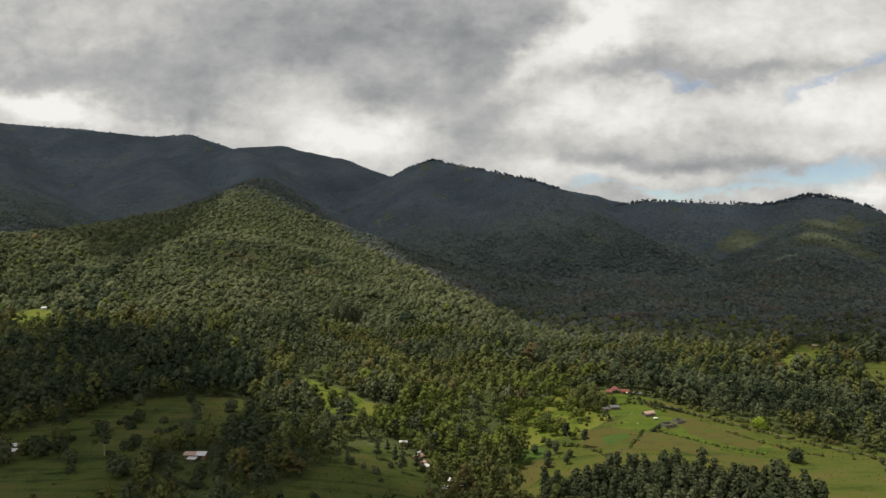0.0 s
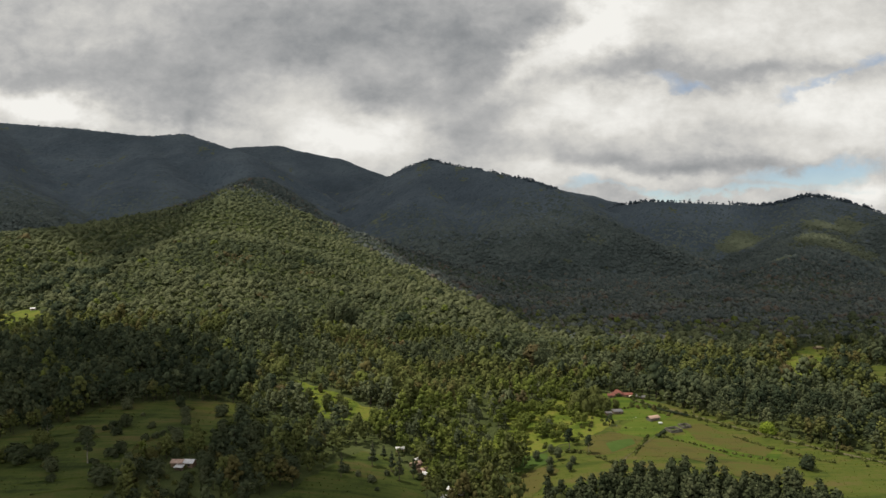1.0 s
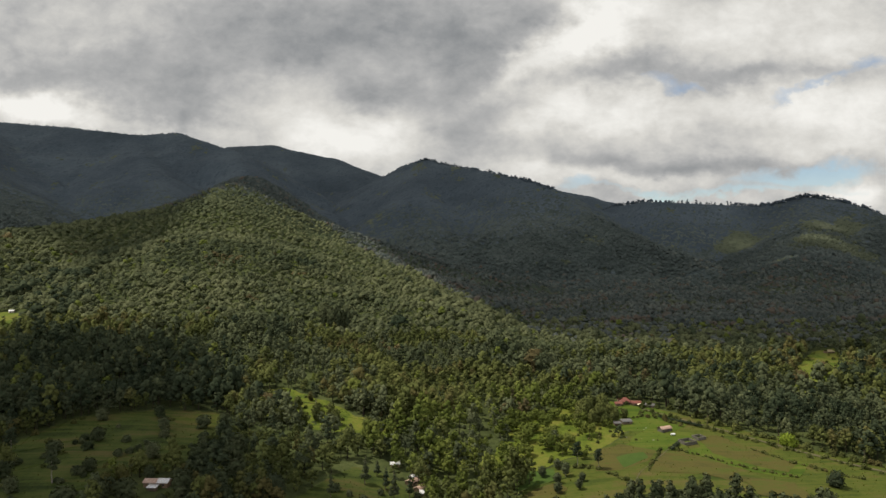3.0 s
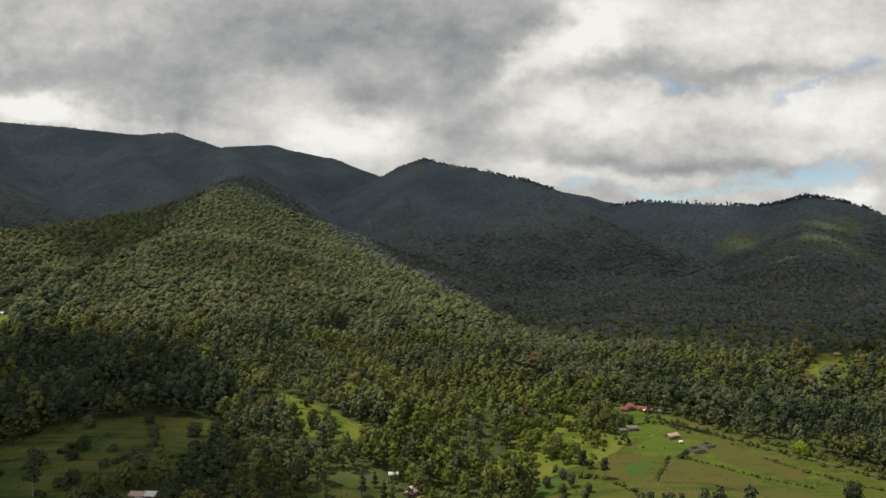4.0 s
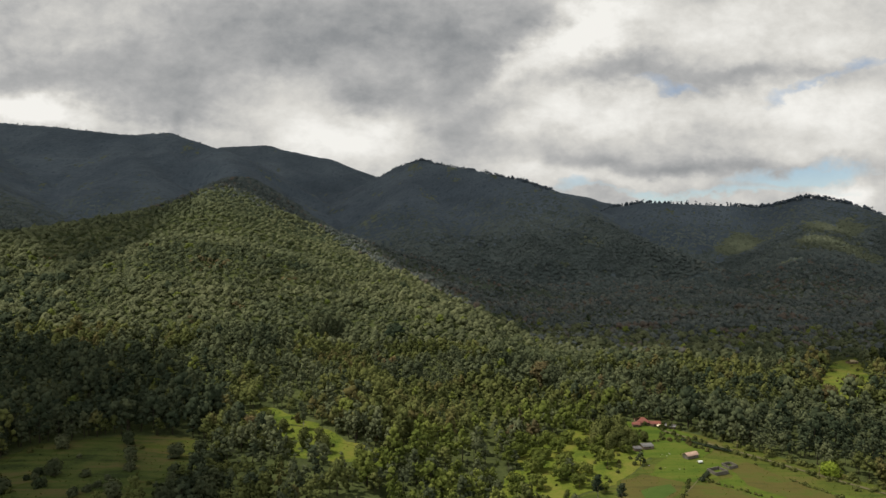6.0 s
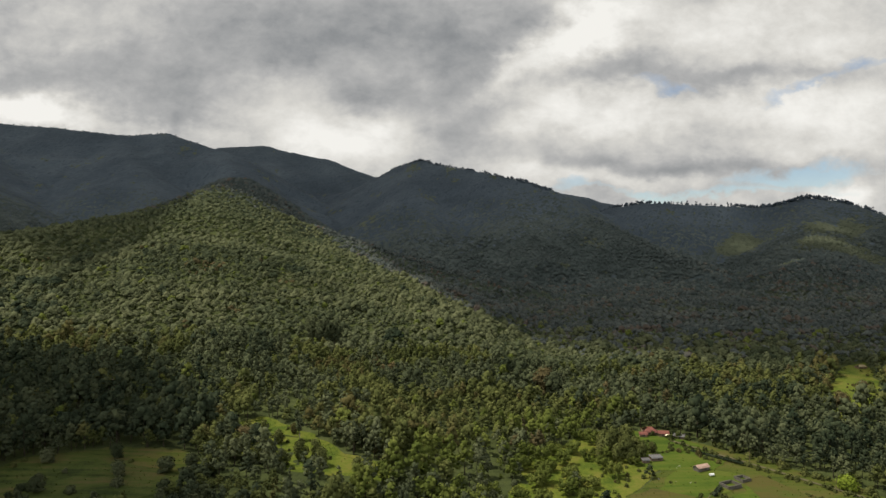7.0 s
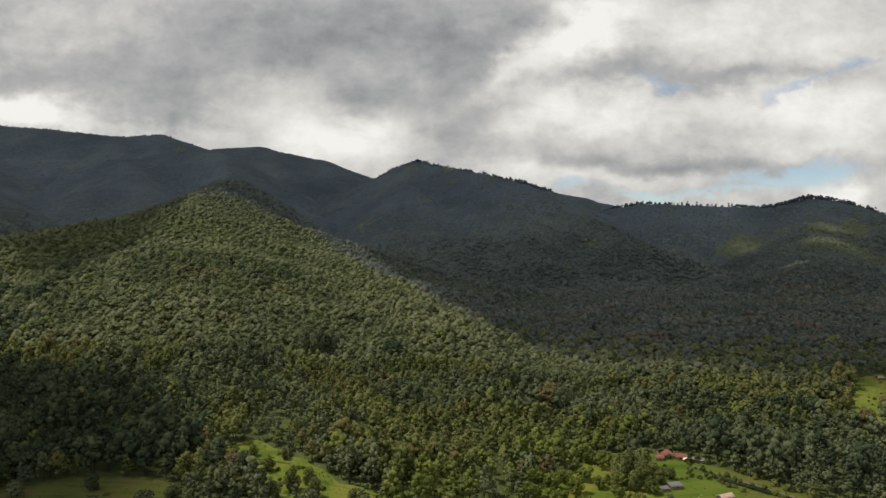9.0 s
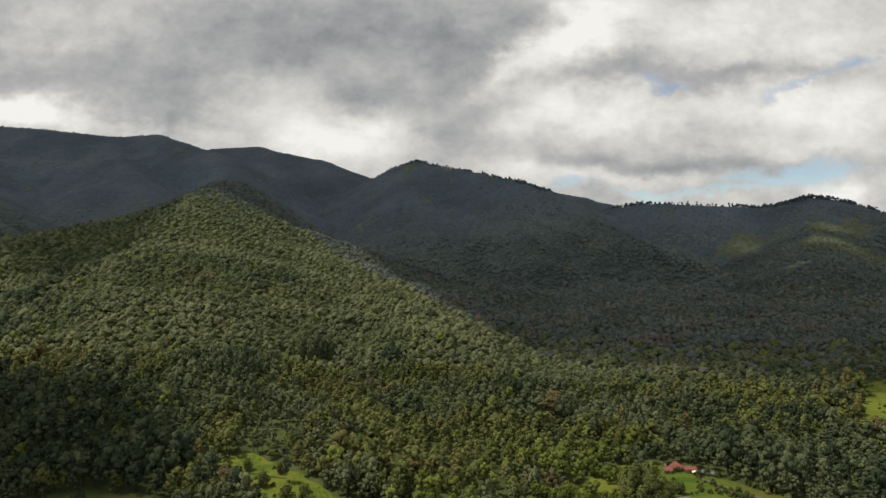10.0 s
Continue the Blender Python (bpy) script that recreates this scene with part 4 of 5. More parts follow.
def make_tree(name, label, category, group, leaves, bark, seed, height, width, base, lobes, clumps, leaf, thick=0.02, shape="round"):
    """One tree of its real size at the origin: a tapered trunk with limbs, and a crown of many leaf clumps."""
    rng = np.random.default_rng(seed)
    top = thing(name, pose(0, 0, 0), label, category, group)
    spots = []
    for k in range(lobes):
        h = base + (1 - base) * (k + 0.5) / lobes * 0.92
        rel = (h - base) / (1 - base)
        if shape == "cone":
            r = width * 0.5 * (1.02 - rel) * 0.75
            size = width * 0.5 * (1.1 - rel) * 0.62
        elif shape == "flat":
            r = width * 0.5 * math.sqrt(rng.uniform(0.1, 1))
            size = width * 0.17
        else:
            r = width * 0.5 * 0.62 * math.sqrt(max(0.05, 1 - (2 * rel - 0.85) ** 2))
            size = width * 0.5 * 0.50
        a = k * 2.4 + rng.uniform(-0.5, 0.5)
        r *= rng.uniform(0.55, 1.05)
        spots.append((r * math.cos(a), r * math.sin(a), h * height - size * 0.35, size * rng.uniform(0.8, 1.2)))
    v, t, q, nv = crown(rng, spots, clumps, leaf, 0.70)
    wood = [trunk(rng, height * (0.92 if shape == "cone" else max(base + 0.25, 0.6)), height * thick, 0.012, 7, 5)]
    for k in range(0, lobes, 2):
        x, y, z, r = spots[k]
        start = max(height * base * 0.8, z - math.hypot(x, y) * 0.9 - height * 0.05)
        wood.append(limb((0, 0, start), (x * 0.85, y * 0.85, z), height * thick * 0.45, height * thick * 0.15))
    wv, wq = join_quads(wood)
    part("trunk", quads_mesh("trunk", wv, NONE, wq, bark), top)
    part("crown", quads_mesh("crown", v, t, q, leaves, nv), top)
    return top


def plant(proto, spots):
    """The first spot takes the prototype, the others copies. A spot: x, y, size, turn."""
    for k, (x, y, size, turn) in enumerate(spots):
        m = on_ground(x, y, turn, size, 0.15, 1 + 0.12 * math.sin(7 * x + 3 * y))
        if k == 0:
            proto.matrix_world = m
        else:
            copy_thing(proto, m)


def strew(seed, poly, gap, low, high, keep=1.0):
    """Spots spread unevenly over a polygon."""
    rng = np.random.default_rng(seed)
    xs, ys = [p[0] for p in poly], [p[1] for p in poly]
    p = scatter(rng, min(xs), max(xs), min(ys), max(ys), gap)
    p = p[inside(poly, p[:, 0], p[:, 1]) & (rng.uniform(0, 1, len(p)) < keep)]
    return [(x, y, rng.uniform(low, high), rng.uniform(0, 360)) for x, y in p]


def line_spots(seed, line, gap, low, high, wander=1.2):
    rng = np.random.default_rng(seed)
    out = []
    for (x0, y0), (x1, y1) in zip(line, line[1:]):
        for s in np.arange(0, 1, gap / math.hypot(x1 - x0, y1 - y0)):
            out.append((x0 + (x1 - x0) * s + rng.normal(0, wander), y0 + (y1 - y0) * s + rng.normal(0, wander), rng.uniform(low, high), rng.uniform(0, 360)))
    return out


# cypress plantation below the sunny fields
PLANTATION = [(50, 316), (76, 318), (96, 330), (120, 334), (146, 322), (172, 312), (178, 286), (150, 254), (70, 254), (46, 288)]
for seed, (height, width) in enumerate(((16, 6.4), (14, 5.6), (17, 6.2))):
    plant(make_tree("cypress", "feathery green cypress in a dense plantation", "tree", "plantation trees", LEAF_SHADE, BARK, 40 + seed,
                    height, width * 0.86, 0.06, 18, 520, 0.44, 0.014), strew(60 + seed, PLANTATION, 8.4, 0.8, 1.15, 0.9))

# slender trees between the huts, and the lone ones of the pastures
plant(make_tree("cypress", "slender dark cypress beside scattered huts", "tree", "hut cypresses", LEAF_DARK, BARK, 50, 16, 4.6, 0.2, 12, 220, 0.5, 0.014, "cone"),
      [(-38, 360, 1.0, 20), (-27, 356, 0.9, 80), (-22, 345, 1.0, 140), (-33, 372, 0.7, 10), (-96, 463, 0.75, 70), (-52, 340, 0.8, 30), (-15, 352, 0.8, 33)])
plant(make_tree("eucalyptus", "tall eucalyptus with bare pale trunk", "tree", "pasture eucalyptus", LEAF_DARK, PALE_BARK, 51, 18, 6.5, 0.42, 11, 420, 0.42, 0.016),
      [(-182, 338, 1.0, 0), (-225, 374, 1.05, 90), (-107, 463, 1.25, 40), (-104, 455, 1.1, 140), (-86, 484, 0.8, 200), (87, 385, 0.8, 60), (77, 392, 0.9, 60)])
plant(make_tree("round_tree", "round dense dark green tree standing alone", "tree", "", LEAF_DARK, BARK, 52, 9, 9.0, 0.15, 14, 620, 0.42, 0.022), [(201, 358, 1.0, 0)])
plant(make_tree("yellow_tree", "low spreading tree with bright yellow-green leaves", "tree", "", LEAF_YELLOW, BARK, 53, 8, 11.0, 0.15, 14, 620, 0.46, 0.022), [(211, 420, 1.0, 0)])
plant(make_tree("rusty_tree", "huge forest tree with rusty flowering crown", "tree", "great forest trees", LEAF_RUST, PALE_BARK, 54, 26, 20, 0.3, 22, 900, 0.75, 0.02),
      [(87, 611, 1.0, 0), (-118, 478, 0.55, 100), (300, 560, 0.7, 10), (345, 600, 0.6, 130)])
plant(make_tree("broad_tree", "broad dark forest tree with heavy crown", "tree", "great forest trees", LEAF_DARK, BARK, 55, 22, 18, 0.25, 22, 900, 0.70, 0.02),
      [(94, 602, 0.95, 0), (-110, 716, 1.1, 50), (-122, 725, 1.0, 150), (-100, 722, 0.9, 50), (-300, 560, 0.9, 50), (-96, 316, 0.6, 50), (-118, 371, 0.62, 10), (-70, 363, 0.6, 100),
       (-85, 345, 0.55, 200), (-76, 330, 0.6, 250), (-108, 340, 0.5, 25), (-330, 500, 0.8, 20), (-250, 500, 0.8, 120), (-190, 500, 0.75, 220), (60, 640, 0.8, 40), (20, 600, 0.7, 40)])
plant(make_tree("grey_tree", "tall grey-green forest tree", "tree", "great forest trees", LEAF_GREY, PALE_BARK, 56, 20, 14, 0.3, 18, 760, 0.58, 0.018),
      [(-224, 482, 0.6, 0), (-232, 476, 0.55, 60), (62, 372, 0.6, 0), (68, 380, 0.65, 70), (75, 371, 0.5, 30), (60, 360, 0.6, 140), (71, 361, 0.5, 10), (66, 392, 0.6, 200), (56, 384, 0.65, 90), (108, 520, 0.85, 0), (118, 524, 0.9, 100), (128, 530, 0.8, 200), (146, 530, 0.8, 20), (156, 520, 0.75, 70), (-40, 410, 0.6, 20),
       (15, 330, 0.5, 70), (20, 365, 0.55, 20), (30, 400, 0.5, 120), (-60, 400, 0.55, 0), (-8, 400, 0.6, 200), (8, 420, 0.65, 80), (40, 440, 0.5, 20), (240, 338, 0.5, 0), (250, 326, 0.6, 50), (262, 332, 0.5, 90), (256, 312, 0.6, 10), (270, 320, 0.55, 120), (246, 352, 0.4, 60)])
plant(make_tree("light_tree", "airy spreading tree with bright green leaves", "tree", "meadow trees", LEAF_BRIGHT, BARK, 57, 9, 10, 0.35, 16, 480, 0.42, 0.02, "flat"),
      [(69, 479, 1, 0), (61, 470, 1.1, 60), (71, 442, 0.9, 120), (80, 428, 0.8, 10), (73, 413, 0.9, 70), (66, 425, 1, 170), (58, 455, 1, 30), (52, 440, 0.9, 200), (83, 402, 0.6, 70),
       (92, 452, 0.8, 30), (48, 462, 1.1, 30), (40, 420, 1, 10), (28, 345, 0.9, 40), (38, 410, 0.8, 300), (20, 352, 0.8, 40), (10, 362, 0.9, 99), (25, 375, 0.9, 20), (52, 480, 1.1, 0)] + strew(64, MEADOW, 19, 0.5, 0.8, 0.6) + strew(65, [(30, 400), (60, 470), (100, 500), (96, 440), (70, 410)], 13, 0.7, 1.1, 0.7))
plant(make_tree("garden_tree", "dense green garden tree near farm sheds", "tree", "farm trees", LEAF_MIXED, BARK, 58, 10, 9, 0.15, 14, 520, 0.42, 0.022),
      [(108, 488, 1.1, 10), (115, 482, 1.1, 70), (104, 478, 1.0, 130), (110, 468, 1.0, 200), (118, 476, 0.9, 20), (98, 470, 1.0, 80), (104, 494, 0.8, 0), (99, 480, 0.9, 40), (112, 474, 0.85, 90), (121, 470, 0.7, 160), (103, 462, 0.8, 20), (111, 458, 0.7, 200), (128, 474, 0.6, 70), (94, 466, 0.7, 10), (117, 464, 0.6, 33),
       (-225, 366, 0.75, 0), (-218, 360, 0.8, 50), (-244, 346, 0.8, 0), (-250, 352, 0.9, 70), (-228, 343, 0.8, 170), (-258, 340, 0.9, 40), (-160, 345, 0.6, 0), (-150, 338, 0.7, 80), (-120, 490, 0.8, 10), (-98, 480, 0.7, 50), (-80, 455, 0.9, 20), (-72, 462, 0.7, 99), (-88, 446, 0.8, 40), (-112, 500, 0.6, 20), (-66, 446, 0.8, 140), (-101, 450, 0.9, 10), (-92, 494, 0.5, 10), (-46, 440, 0.7, 10),
       (-153, 330, 0.65, 180), (-146, 352, 0.6, 20), (-140, 352, 0.5, 20), (-125, 350, 0.6, 100), (-112, 352, 0.7, 60), (-143, 326, 0.6, 60)])

# trees of the shaded pasture and round its farmhouse
plant(make_tree("pasture_tree", "dark round-headed tree in shaded pasture", "tree", "pasture trees", LEAF_SHADE, BARK, 63, 9, 8.5, 0.15, 13, 420, 0.46, 0.022),
      [(-250, 409, 1.2, 0), (-204, 377, 0.9, 40), (-192, 398, 0.8, 90), (-165, 421, 0.8, 10), (-145, 430, 1.0, 200), (-122, 363, 1.2, 60), (-121, 416, 1.1, 20), (-102, 334, 1.3, 0), (-88, 333, 1.2, 50),
       (-194, 327, 0.8, 20), (-118, 331, 1.1, 100), (-218, 338, 1.2, 30), (-210, 345, 1.0, 70), (-262, 420, 1.2, 20), (-272, 404, 1.3, 80), (-240, 430, 1.1, 0), (-150, 372, 0.9, 10), (-128, 388, 1.0, 99),
       (-140, 322, 1.1, 40), (-150, 318, 1.2, 140), (-160, 310, 1.2, 30), (-232, 330, 1.3, 20), (-245, 322, 1.2, 0), (-255, 332, 1.1, 200), (-140, 346, 0.6, 40),
       (-126, 346, 0.7, 10), (-172, 352, 0.7, 50), (-212, 440, 0.9, 0), (-180, 450, 0.8, 20), (-135, 440, 0.9, 80), (-112, 395, 1.1, 0), (-108, 372, 1.2, 50), (-100, 352, 1.2, 70)])

# bushes of the pastures, along the terraces and the field crest
BUSH = make_tree("bush", "rounded dull green bush in rough pasture", "bush", "pasture bushes", LEAF_SHADE, BARK, 59, 3.6, 5.4, 0.05, 9, 190, 0.40, 0.02)
plant(BUSH, [(-196, 401, 1, 0), (-159, 408, 1.3, 40), (-136, 407, 1.5, 70), (-190, 384, 1.3, 10), (-176, 397, 1, 140), (-151, 360, 1.4, 50), (-187, 316, 1.0, 60), (-176, 349, 1.2, 0), (-153, 359, 1.1, 20)]
      + line_spots(82, [(-182, 335), (-176, 349), (-170, 372), (-160, 395)], 7, 0.5, 1.3, 2.5) + line_spots(83, [(-215, 350), (-208, 375), (-200, 400), (-196, 430)], 8, 0.5, 1.1, 2.5)
      + line_spots(84, [(-122, 300), (-118, 340), (-122, 395), (-128, 440)], 4.5, 0.9, 1.5, 2.5) + strew(85, [(-86, 292), (-50, 380), (-20, 376), (-5, 340), (-40, 275)], 15, 0.5, 1.0, 0.5))
plant(make_tree("bush", "small dull green shrub in rough pasture", "bush", "pasture shrubs", LEAF_MIXED, BARK, 62, 3.4, 5.0, 0.05, 9, 190, 0.38, 0.02),
      strew(86, [(-150, 345), (-118, 346), (-112, 300), (-150, 300)], 7, 0.4, 0.8, 0.6) + strew(81, [(-300, 240), (-300, 380), (-262, 425), (-190, 460), (-150, 465), (-122, 440), (-120, 300), (-150, 240)], 21, 0.4, 1.1, 0.35))
LOW = make_tree("bush", "low olive green shrub along a field crest", "bush", "crest shrubs", LEAF_MIXED, BARK, 60, 3.2, 4.4, 0.05, 8, 160, 0.34, 0.02)
plant(LOW, line_spots(91, [(150, 482), (168, 460), (190, 434), (212, 408), (240, 372), (270, 336)], 3.4, 0.5, 1.0, 1.4)
      + line_spots(92, [(132, 470), (142, 478), (150, 470), (160, 456)], 3.2, 0.5, 1.0, 1.2) + strew(99, [(128, 494), (150, 492), (156, 484), (130, 484)], 4.0, 0.4, 0.75, 0.7) + strew(93, [(60, 400), (90, 415), (118, 440), (100, 460), (70, 430)], 8, 0.4, 0.9, 0.7)
      + strew(94, [(-141, 503), (-89, 503), (-59, 460), (-61, 437), (-96, 434), (-121, 461)], 9, 0.35, 0.8, 0.7) + strew(95, FIELD, 26, 0.3, 0.6, 0.35)
      + line_spots(96, [(140, 500), (160, 492), (178, 470), (200, 440), (222, 412), (256, 368)], 4.4, 0.8, 1.3, 2.0) + strew(97, [(281, 535), (319, 559), (366, 602), (420, 715), (394, 702), (302, 582)], 13, 0.5, 1.0, 0.5))
BORDER = line_spots(101, [(138, 416), (152, 403), (168, 386), (190, 371)], 1.8, 0.8, 1.8, 0.5) + line_spots(102, [(131, 412), (122, 396), (112, 379)], 1.8, 0.8, 1.8, 0.5)
BORDER += line_spots(103, [(186, 416), (200, 392), (222, 366)], 2.2, 0.8, 2.0, 0.6) + line_spots(104, [(66, 394), (88, 384), (100, 358)], 2.2, 1.0, 2.4, 0.8)
BORDER = np.array(BORDER)
tagged(forest("field_borders", BORDER[:, :2], BORDER[:, 2] * 1.4, [crown(np.random.default_rng(k), [(0, 0, 0.3, 0.4), (0.25, 0.1, 0.25, 0.3)], 16, 0.16) for k in range(4)],
              LEAF_MIXED, "low overgrown weeds along the field borders", np.random.default_rng(105)), category="weeds")
plant(make_tree("shrub", "bright green leafy shrub in a sunny meadow", "bush", "meadow shrubs", LEAF_BRIGHT, BARK, 61, 3.4, 4.6, 0.05, 7, 130, 0.4, 0.02),
      strew(98, [(30, 330), (34, 360), (56, 395), (88, 414), (100, 440), (60, 480), (20, 450), (0, 380), (5, 330)], 9.5, 0.5, 1.1, 0.65))


def strew_tufts():
    """Weeds and grass tufts, far too many to count, over all the open ground."""
    rng = np.random.default_rng(77)
    blades = []
    for _ in range(6):
        v, q = [], []
        for k in range(5):
            a, r, h = rng.uniform(0, 6.28), rng.uniform(0.1, 0.5), rng.uniform(0.35, 0.8)
            c = np.array((r * math.cos(a), r * math.sin(a), 0.0))
            side = np.array((-math.sin(a), math.cos(a), 0.0)) * rng.uniform(0.25, 0.5)
            out = np.array((math.cos(a), math.sin(a), 0.0)) * rng.uniform(0.1, 0.4)
            v += [c - side, c + side, c + side * 0.7 + out + (0, 0, h), c - side * 0.7 + out + (0, 0, h * 0.9)]
            q.append(np.arange(4) + 4 * k)
        blades.append((np.array(v), NONE, np.array(q)))
    for polys, gap, mat, label in (((FIELD, MEADOW, GLADE, HUT_FIELD, EAST_FIELD), 3.4, GRASS, "tufts of bright grass and weeds on sunny fields"),
                                   ((LEFT_FIELD, MID_FIELD, UPPER_FIELD), 3.8, SHADY, "tufts of dull grass and weeds on pastures")):
        p = np.concatenate([np.array([q[:2] for q in strew(31, poly, gap, 1, 1, 0.75)]) for poly in polys])
        patchy = fbm(p[:, 0], p[:, 1], 30, 3, 19) + rng.normal(0, 0.2, len(p)) > -0.1
        p = p[patchy]
        ob = forest("grass_tufts", p, rng.uniform(0.25, 0.65, len(p)), blades, mat, label, rng)
        ob.location.z = 0.2
        tagged(ob, category="grass")


strew_tufts()


# ---------------------------------------------------------------- buildings
def tin(name, a, b, rust):
    def build(n):
        p = place(n)
        sheet = n.noise(p, 0.9, 3.0, 0.6)
        spot = n.noise(p, 2.6, 5.0, 0.65)
        colour = n.ramp(sheet, [(0.35, a), (0.65, b)])
        colour = n.mix(n.ramp(spot, [(0.52, (0, 0, 0)), (0.66, (1, 1, 1))]), colour, rust)
        return surface(n, colour, 0.5, 0.4, spot, 0.2, 0.02)
    return material(name, build)


RED_TIN = tin("red_roof_tin", (0.150, 0.048, 0.034), (0.215, 0.072, 0.048), (0.100, 0.042, 0.032))
PALE_TIN = tin("pale_roof_tin", (0.52, 0.52, 0.52), (0.68, 0.67, 0.65), (0.34, 0.24, 0.18))
RUSTY_TIN = tin("rusty_roof_tin", (0.34, 0.22, 0.16), (0.46, 0.33, 0.26), (0.24, 0.11, 0.065))
GREY_TIN = tin("grey_roof_tin", (0.10, 0.10, 0.10), (0.16, 0.155, 0.15), (0.09, 0.07, 0.06))
THATCH = two_tone("dry_thatch", (0.22, 0.17, 0.09), (0.38, 0.31, 0.18), 0.8, 0.95, 9)
MUD = two_tone("mud_wall", (0.17, 0.115, 0.07), (0.27, 0.19, 0.125), 0.9, 0.95, 6)
PLASTER = two_tone("cream_plaster", (0.42, 0.37, 0.30), (0.56, 0.50, 0.42), 0.8, 0.9, 6)
STONE = two_tone("grey_field_stone", (0.085, 0.078, 0.062), (0.155, 0.142, 0.115), 1.4, 0.95, 5)
WOOD = two_tone("weathered_wood", (0.09, 0.065, 0.045), (0.19, 0.145, 0.105), 2.0, 0.9, 10)
PALE_STONE = two_tone("pale_stone", (0.26, 0.25, 0.22), (0.42, 0.40, 0.36), 1.4, 0.95, 5)
WHITE = two_tone("white_paint", (0.66, 0.66, 0.65), (0.80, 0.80, 0.79), 1.0, 0.6, 6)
GLASS = two_tone("dark_window", (0.02, 0.022, 0.026), (0.045, 0.05, 0.055), 1.0, 0.15, 3, 0.5)
CLOTH = two_tone("cream_tarpaulin", (0.58, 0.50, 0.34), (0.72, 0.64, 0.46), 1.2, 0.9, 4)


def sheet_roof(name, length, width, low, high, mat, kind="gable", over=0.5, ribs=28, thick=0.07):
    """A ribbed sheet roof: gable, hip or single pitch, with thickness and eaves."""
    lx, wy = length / 2 + over, width / 2 + over
    xs = np.linspace(-lx, lx, ribs * 2 + 1)
    wave = 0.035 * np.where(np.arange(len(xs)) % 2 == 0, 1.0, -1.0)
    prof = [(-wy, low), (0.0, high), (wy, low)] if kind != "shed" else [(-wy, low), (wy, high)]
    verts, quads = [], []
    for shift in (0.0, -thick):
        for k, (y, z) in enumerate(prof):
            for x, w in zip(xs, wave):
                px = x
                if kind == "hip" and k == 1:
                    px = float(np.clip(x, -lx + wy, lx - wy))
                verts.append((px, y, z + w + shift))
    m, rows = len(xs), len(prof)
    for r in range(rows - 1):
        for k in range(m - 1):
            a = r * m + k
            quads.append((a, a + 1, a + m + 1, a + m))
            b = a + rows * m
            quads.append((b + m, b + m + 1, b + 1, b))
    low_at = rows * m
    for k in range(m - 1):
        quads.append((k, low_at + k, low_at + k + 1, k + 1))
        e = (rows - 1) * m + k
        quads.append((e + 1, low_at + e + 1, low_at + e, e))
    for r in range(rows - 1):
        a, b = r * m, (r + 1) * m
        quads.append((a, b, low_at + b, low_at + a))
        a, b = a + m - 1, b + m - 1
        quads.append((b, a, low_at + a, low_at + b))
    return quads_mesh(name, np.array(verts), NONE, np.array(quads), mat)


def wall_mesh(name, length, height, mat, gable=0.0, thick=0.25):
    """An upright wall along x with an optional gable top."""
    bm = bmesh.new()
    h = length / 2
    outline = [(-h, -0.6), (h, -0.6), (h, height)] + ([(0, height + gable)] if gable else []) + [(-h, height)]
    front = [bm.verts.new((x, -thick / 2, z)) for x, z in outline]
    face = bm.faces.new(front)
    ext = bmesh.ops.extrude_face_region(bm, geom=[face])
    bmesh.ops.translate(bm, verts=[g for g in ext["geom"] if isinstance(g, bmesh.types.BMVert)], vec=(0, thick, 0))
    bmesh.ops.recalc_face_normals(bm, faces=bm.faces[:])
    data = bpy.data.meshes.new(name)
    bm.to_mesh(data)
    bm.free()
    data.materials.append(mat)
    return data


def add_opening(parent, kind, x, side, z, w, h, mat, frame_mat):
    """A door or window with its frame, set a little proud of a wall face."""
    body = part(kind, box_mesh(kind, (w, 0.08, h), mat, bevel=0.01), parent, m=pose(x, side, z + h / 2))
    bm = bmesh.new()
    for cx, cz, sx, sz in ((-w / 2 - 0.06, 0, 0.12, h + 0.24), (w / 2 + 0.06, 0, 0.12, h + 0.24), (0, h / 2 + 0.06, w, 0.12), (0, -h / 2 - 0.06, w, 0.12)):
        bmesh.ops.create_cube(bm, size=1, matrix=Matrix.Translation((cx, 0, cz)) @ Matrix.Diagonal((sx, 0.12, sz, 1)))
    data = bpy.data.meshes.new("frame")
    bm.to_mesh(data)
    bm.free()
    data.materials.append(frame_mat)
    part("frame", data, body)


def house(name, label, m, length, width, height, rise, wall_mat, roof_mat, roof="gable", roof_label="", group="", windows=2, category="house"):
    top = thing(name, m, label, category, group)
    flat = 0.0 if roof != "gable" else rise * 0.92
    for s in (-1, 1):
        part("wall", wall_mesh("wall", length, height + (rise * 0.9 if roof == "shed" and s > 0 else 0), wall_mat), top, m=pose(0, s * (width / 2 - 0.125), 0))
        part("wall", wall_mesh("wall", width - 0.5, height, wall_mat, flat), top, m=pose(s * (length / 2 - 0.125), 0, 0, 0, 0, 90))
    part("roof", sheet_roof("roof", length, width, height - 0.05, height + rise, roof_mat, roof), top, roof_label)
    front = -width / 2 - 0.02
    add_opening(top, "door", -length * 0.08, front, 0.0, 0.9, min(2.0, height - 0.25), WOOD, WOOD)
    for k in range(windows):
        x = (k + 0.5) / windows * length - length / 2
        x += length * 0.12 if abs(x + length * 0.08) < 1.3 else 0
        add_opening(top, "window", x, front, 0.95, 0.9, min(0.9, height - 1.25), GLASS, WOOD)
    return top


